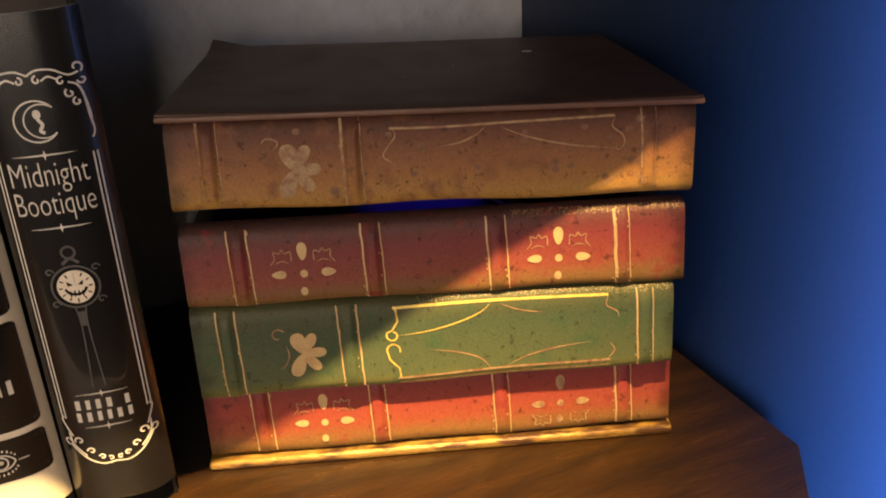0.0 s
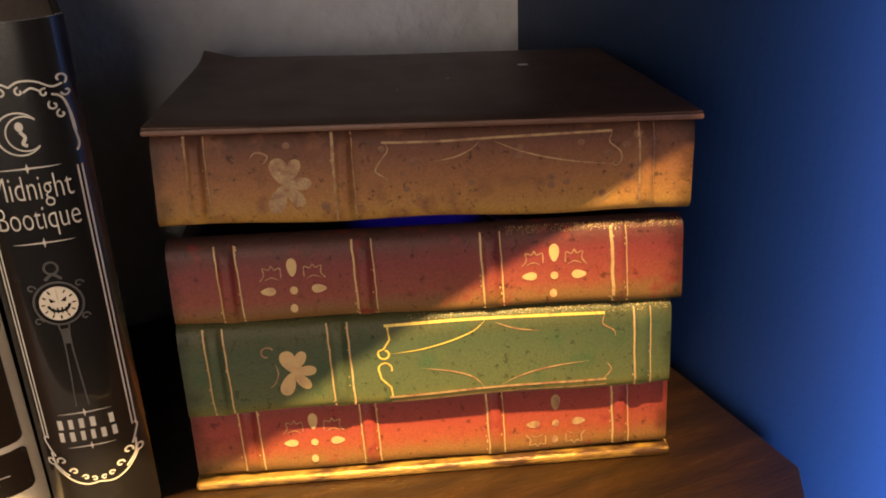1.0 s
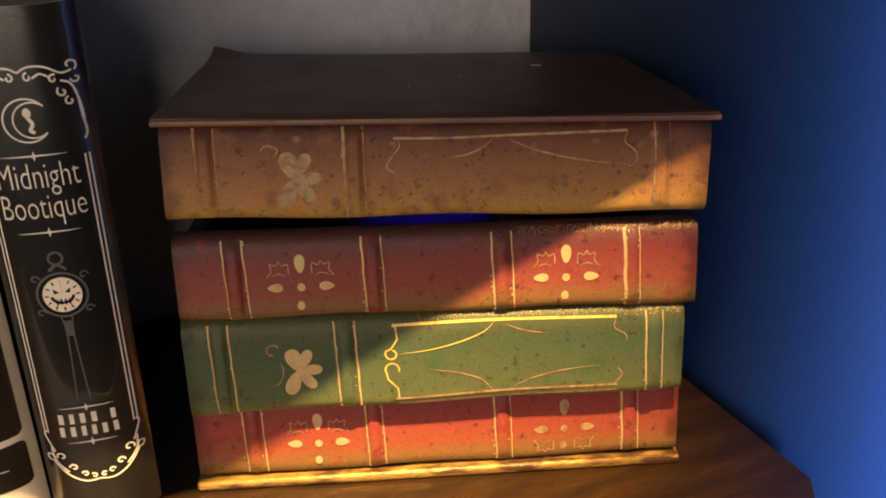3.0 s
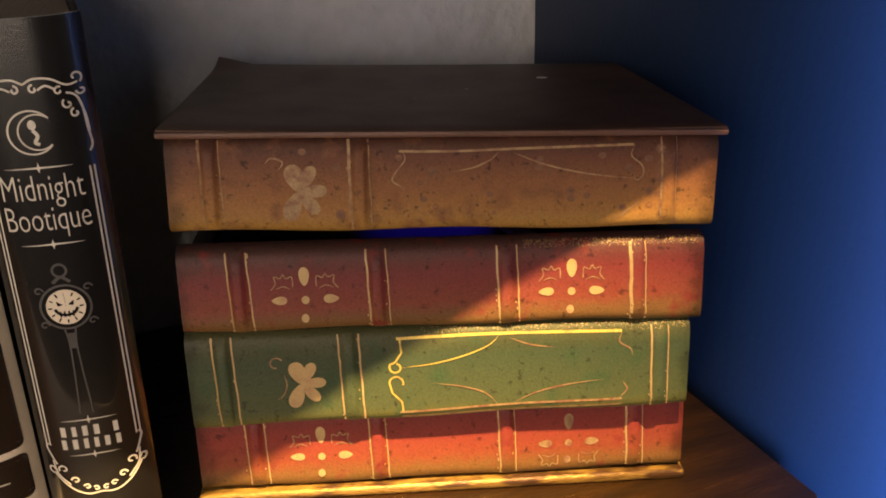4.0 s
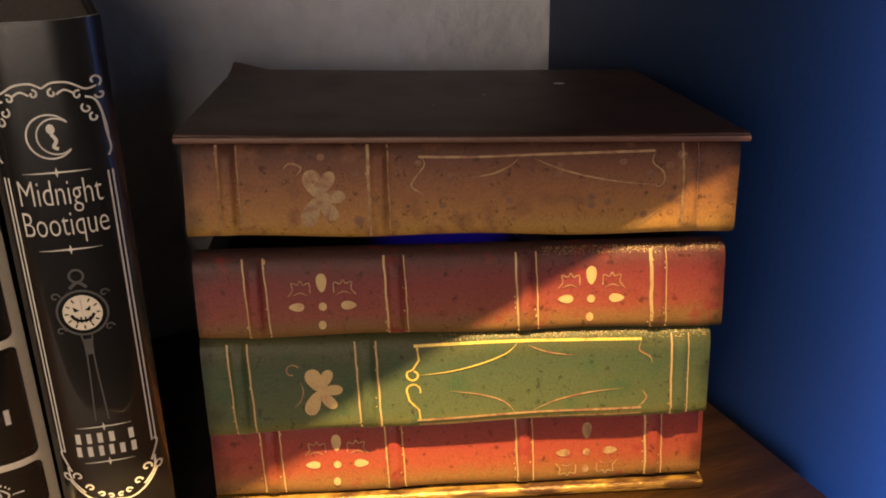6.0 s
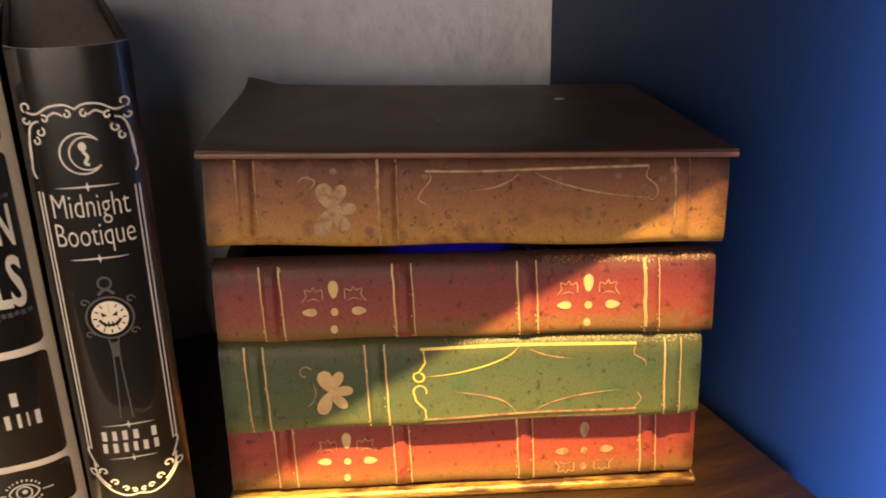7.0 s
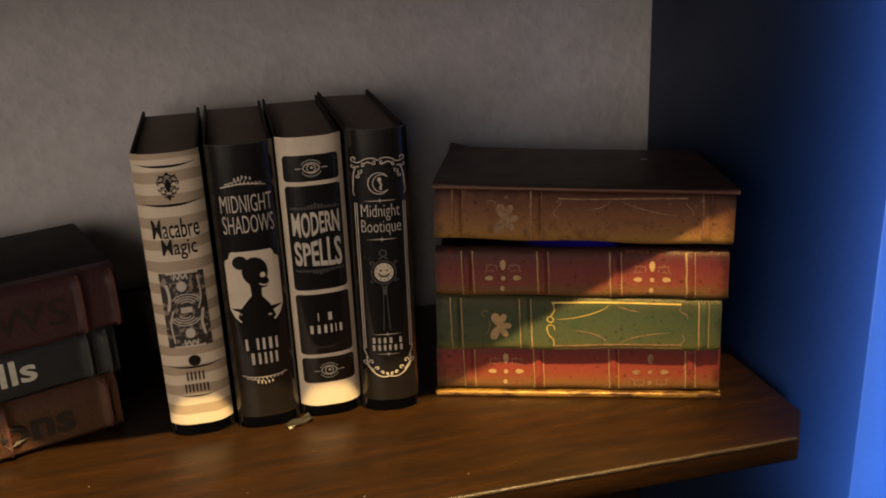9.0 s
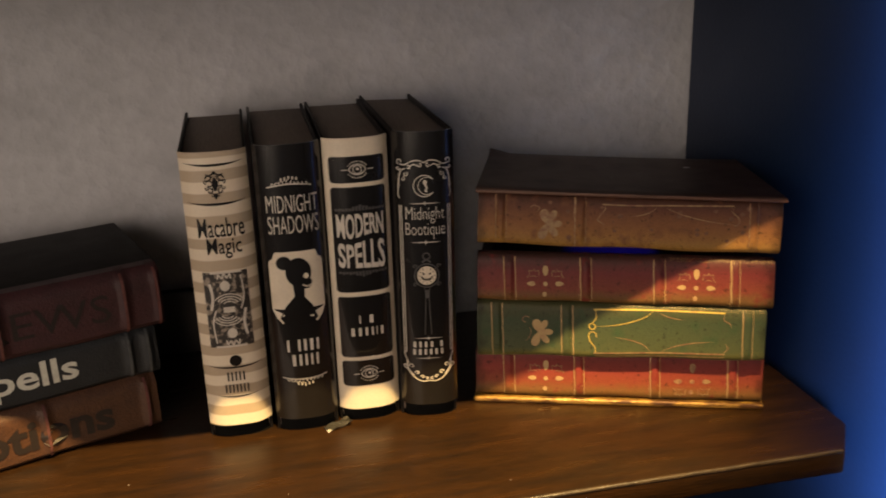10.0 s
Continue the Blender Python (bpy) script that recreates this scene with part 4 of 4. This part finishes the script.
for s in (-1, 1):
    bm = bmesh.new()
    for pts in ([(0.0, 0.2345), (0.004, 0.2365), (0.010, 0.2360), (0.0155, 0.2330), (0.0195, 0.2335)], curl(0.0190, 0.2355, 0.0026, -60, 0.8), curl(0.0035, 0.2325, 0.0018, 90, 0.9),
                [(0.0050, 0.2320), (0.0080, 0.2335), (0.0110, 0.2320)], curl(0.0125, 0.2310, 0.0018, 60, 0.9), curl(0.0150, 0.2255, 0.0021, 120, 0.9), curl(0.0172, 0.2215, 0.0019, 100, 0.9),
                [(0.0150, 0.2300), (0.0180, 0.2285), (0.0198, 0.2240), (0.0205, 0.2150), (0.0212, 0.2080), (0.0200, 0.2050)], curl(0.0204, 0.2300, 0.0019, 180, 0.8), [(0.0190, 0.2270), (0.0205, 0.2200), (0.0210, 0.2130)]):
        ribbon(bm, sf, [(s * a, h) for a, h in pts], 0.0008, 0.0005)
    part("corner_scroll", bm, SILVER, sp)
    bm = bmesh.new()
    for pts in ([(0.0, 0.0430), (0.006, 0.0425), (0.012, 0.0455), (0.0165, 0.0500), (0.0195, 0.0545)], curl(0.0198, 0.0560, 0.0022, -90, 0.8), curl(0.0150, 0.0565, 0.0024, -30, 0.9), curl(0.0105, 0.0505, 0.0020, 0, 0.9),
                curl(0.0060, 0.0465, 0.0016, 20, 0.9), curl(0.0022, 0.0450, 0.0014, 40, 0.9), [(0.0175, 0.0590), (0.0195, 0.0640), (0.0208, 0.0680), (0.0196, 0.0700)], [(0.0130, 0.0480), (0.0180, 0.0540), (0.0190, 0.0610)]):
        ribbon(bm, sf, [(s * a, h) for a, h in pts], 0.0009, 0.0005)
    part("corner_scroll", bm, SILVER, sp)
bm = bmesh.new()
ribbon(bm, sf, arc(0, 0.2155, 0.0088, 38, 322, 26), 0.0007, 0.0005)
ribbon(bm, sf, arc(0.0022, 0.2155, 0.0072, 48, 312, 22), 0.0006, 0.0005)
ribbon(bm, sf, [(0.0068, 0.2209), (0.0070, 0.2210)], 0.0005, 0.0005)
oval(bm, sf, 0.0005, 0.2185, 0.0016, 0.0020)
ribbon(bm, sf, [(0.0005, 0.2165), (0.0020, 0.2140), (0.0008, 0.2115), (0.0024, 0.2105)], 0.0014, 0.0005)
part("moon_emblem", bm, SILVER, sp)
star_rule(sp, sf, 0.2010, 0.0130, SILVER)
words(sp, sf, "Midnight", 0.0, 0.1910, 0.0315, 0.0140, SILVER, bold=-0.012)
words(sp, sf, "Bootique", 0.0, 0.1778, 0.0325, 0.0138, SILVER, bold=-0.012)
star_rule(sp, sf, 0.1680, 0.0125, SILVER)
bm = bmesh.new()
ribbon(bm, sf, arc(0, 0.1390, 0.0102, 0, 360, 30), 0.0010, 0.00045)
for s in (-1, 1):
    ribbon(bm, sf, curl(s * 0.0098, 0.1470, 0.0020, 0, 0.9), 0.0008, 0.00045)
    ribbon(bm, sf, curl(s * 0.0098, 0.1310, 0.0020, 0, 0.9), 0.0008, 0.00045)
    ribbon(bm, sf, [(s * 0.0022, 0.1285), (s * 0.0014, 0.1180), (s * 0.0028, 0.0860)], 0.0007, 0.00045)
ribbon(bm, sf, arc(0, 0.1560, 0.0028, 0, 360, 16), 0.0010, 0.00045)
ribbon(bm, sf, [(-0.0035, 0.1505), (0.0, 0.1530), (0.0035, 0.1505)], 0.0014, 0.00045)
ribbon(bm, sf, [(0.0, 0.1265), (0.0, 0.1190)], 0.0036, 0.00045)
part("watch_drawing", bm, DIMPRINT, sp, "dim grey pocket watch drawing")
bm = bmesh.new()
oval(bm, sf, 0, 0.1390, 0.0080, 0.0082, 0.0005, n=28)
part("clock_face", bm, CREAM, sp, "cream clock face")
for k in range(12):
    t = radians(30 * k)
    if k != 3:
        bm = bmesh.new()
        ribbon(bm, sf, [(0.0056 * math.cos(t), 0.1390 + 0.0057 * math.sin(t)), (0.0072 * math.cos(t), 0.1390 + 0.0074 * math.sin(t))], 0.0006, 0.0008)
        part("hour_mark", bm, BLACKPRINT, sp)
bm = bmesh.new()
ribbon(bm, sf, [(0, 0.1395), (0, 0.1460)], 0.0009, 0.0008, taper=True)
part("clock_hand", bm, BLACKPRINT, sp)
for k in (-1, 1):
    bm = bmesh.new()
    fill(bm, sf, [(k * 0.0010, 0.1402), (k * 0.0036, 0.1422), (k * 0.0032, 0.1398)], 0.0008)
    part("face_mark", bm, BLACKPRINT, sp)
bm = bmesh.new()
ribbon(bm, sf, [(-0.0046, 0.1385), (-0.0030, 0.1362), (0, 0.1354), (0.0030, 0.1362), (0.0046, 0.1385)], 0.0012, 0.0008)
for x in (-0.0026, -0.0009, 0.0009, 0.0026):
    ribbon(bm, sf, [(x, 0.1372), (x, 0.1345)], 0.0007, 0.0008)
part("face_mark", bm, BLACKPRINT, sp)
star_rule(sp, sf, 0.0825, 0.0120, SILVER)
bar_line(sp, sf, -0.0005, 0.0768, (0.0036, 0.0032, 0.0036, 0.0038, 0, 0.0034), 0.0052, 0.0013, SILVER)
bar_line(sp, sf, -0.0005, 0.0700, (0.0034, 0.0036, 0.0032, 0.0032, 0.0036, 0.0034), 0.0052, 0.0013, SILVER)
star_rule(sp, sf, 0.0640, 0.0110, SILVER)

FOIL = material("dark_foil", (0.30, 0.29, 0.28), 0.22, metal=0.9, vary=0.3, scale=150)
# small foil wrapper pushed under the black book
bm = bmesh.new()
bmesh.ops.create_grid(bm, x_segments=10, y_segments=5, size=1)
for v in bm.verts:
    v.co = Vector((v.co.x * 0.012, v.co.y * 0.005, 0.0012 + 0.0022 * (v.co.x * 0.5 + 0.5) + 0.0008 * math.sin(v.co.x * 5 + v.co.y * 3)))
ex = bmesh.ops.extrude_face_region(bm, geom=list(bm.faces))
bmesh.ops.translate(bm, vec=(0, 0, -0.0010), verts=[v for v in ex["geom"] if isinstance(v, bmesh.types.BMVert)])
tagged(mesh_object("foil_scrap", bm, FOIL), "crumpled shiny scrap on the shelf under the books", "scrap").matrix_world = pose(-0.1280, -0.0120, 0.0003, 0, 0, 22)


# pale crumbs on the bare wood
for k, (x, y, r) in enumerate(((-0.2987, -0.0575, 0.0006), (-0.1778, -0.1053, 0.0005), (-0.0923, -0.1380, 0.0007), (-0.0091, -0.1328, 0.0005))):
    bm = bmesh.new()
    bmesh.ops.create_icosphere(bm, subdivisions=1, radius=r)
    for v in bm.verts:
        v.co *= 0.75 + 0.5 * noise.random()
    low_z = min(v.co.z for v in bm.verts)
    bmesh.ops.translate(bm, vec=(0, 0, -low_z), verts=bm.verts)
    tagged(mesh_object("crumb", bm, PAGES), "tiny pale crumb on the wooden shelf", "crumb", "crumbs on the shelf").matrix_world = pose(x, y, 0.0001, 0, 0, 40 * k)

socket = thing("socket_box", pose(-0.262, WALL_Y, 0), "small dark power socket box on the wall behind the books", "socket")
part("box_body", box(-0.040, 0.040, -0.020, -0.001, 0.0005, 0.0640, 0.003), BLACKBOX, socket)
part("cover_plate", box(-0.043, 0.043, -0.0235, -0.0202, 0.0005, 0.0665, 0.0012), material("dark_plate", (0.05, 0.045, 0.045), 0.5, vary=0.15, scale=60), socket, "dark cover plate")


# ---- stack of three old books lying flat ----
def flat_book(m, label, L, D, z0, z1, mat, bulge, ridges, word, tx, tw, th, ink, line_mat, bold=0.0):
    bk = thing("flat_book", m, label, "book", "old books lying in a stack")
    surf, H = layer(-L, 0.0, (z0, z1), (z0, z1), bulge, 0.0, ridges, 0.002, 0.0035)
    sp = part("spine", spine_solid(surf, -L, 0.0, H, 0.012, 90, 10), mat, bk)
    for a, b in ((z0, z0 + 0.003), (z1 - 0.003, z1)):
        part("cover", box(-L - 0.001, 0.001, 0.0122, D, a, b, 0.001), DARKCOVER, bk)
    part("page_block", box(-L + 0.004, -0.004, 0.0122, D - 0.004, z0 + 0.0032, z1 - 0.0032, 0.001), PAGES, bk)
    if word:
        bm = bmesh.new()
        lettering(bm, surf, word, tx, 0.50 * H, tw, th, 0.0006, None, bold)
        part("title", bm, ink, sp)
    for x in ridges:
        bm = bmesh.new()
        ribbon(bm, surf, [(x - 0.0005, 0.03 * H), (x, 0.5 * H), (x - 0.0003, 0.97 * H)], 0.0022)
        part("rubbed_band", bm, line_mat, sp)
    return bk


RUBRED = material("rubbed_red", (0.13, 0.045, 0.04), 0.6, vary=0.3, scale=150)
RUBSLATE = material("rubbed_slate", (0.07, 0.075, 0.08), 0.6, vary=0.3, scale=150)
flat_book(pose(-0.2790, 0.0405, 0, 0, 0, 20), "worn ochre book with dark lettering lying on the shelf", 0.25, 0.15, 0.0005, 0.0500, OLDOCHRE, 0.006, (-0.010, -0.092, -0.17), "Potions", -0.102, 0.126, 0.027, INK, RUBRED, 0.03)
flat_book(pose(-0.2740, 0.0440, 0, 0, 0, 19), "dark slate book with chalky white lettering in the stack", 0.25, 0.145, 0.0503, 0.0930, OLDTEAL, 0.005, (-0.008, -0.024), "Spells", -0.108, 0.084, 0.028, CHALK, RUBSLATE, 0.02)
flat_book(pose(-0.2650, 0.0430, 0, 0, 0, 19), "dark red book with faded black lettering on top of the stack", 0.25, 0.14, 0.0933, 0.1480, OLDRED, 0.007, (-0.004, -0.031, -0.128), "BREWS", -0.104, 0.122, 0.023, INK, RUBRED)
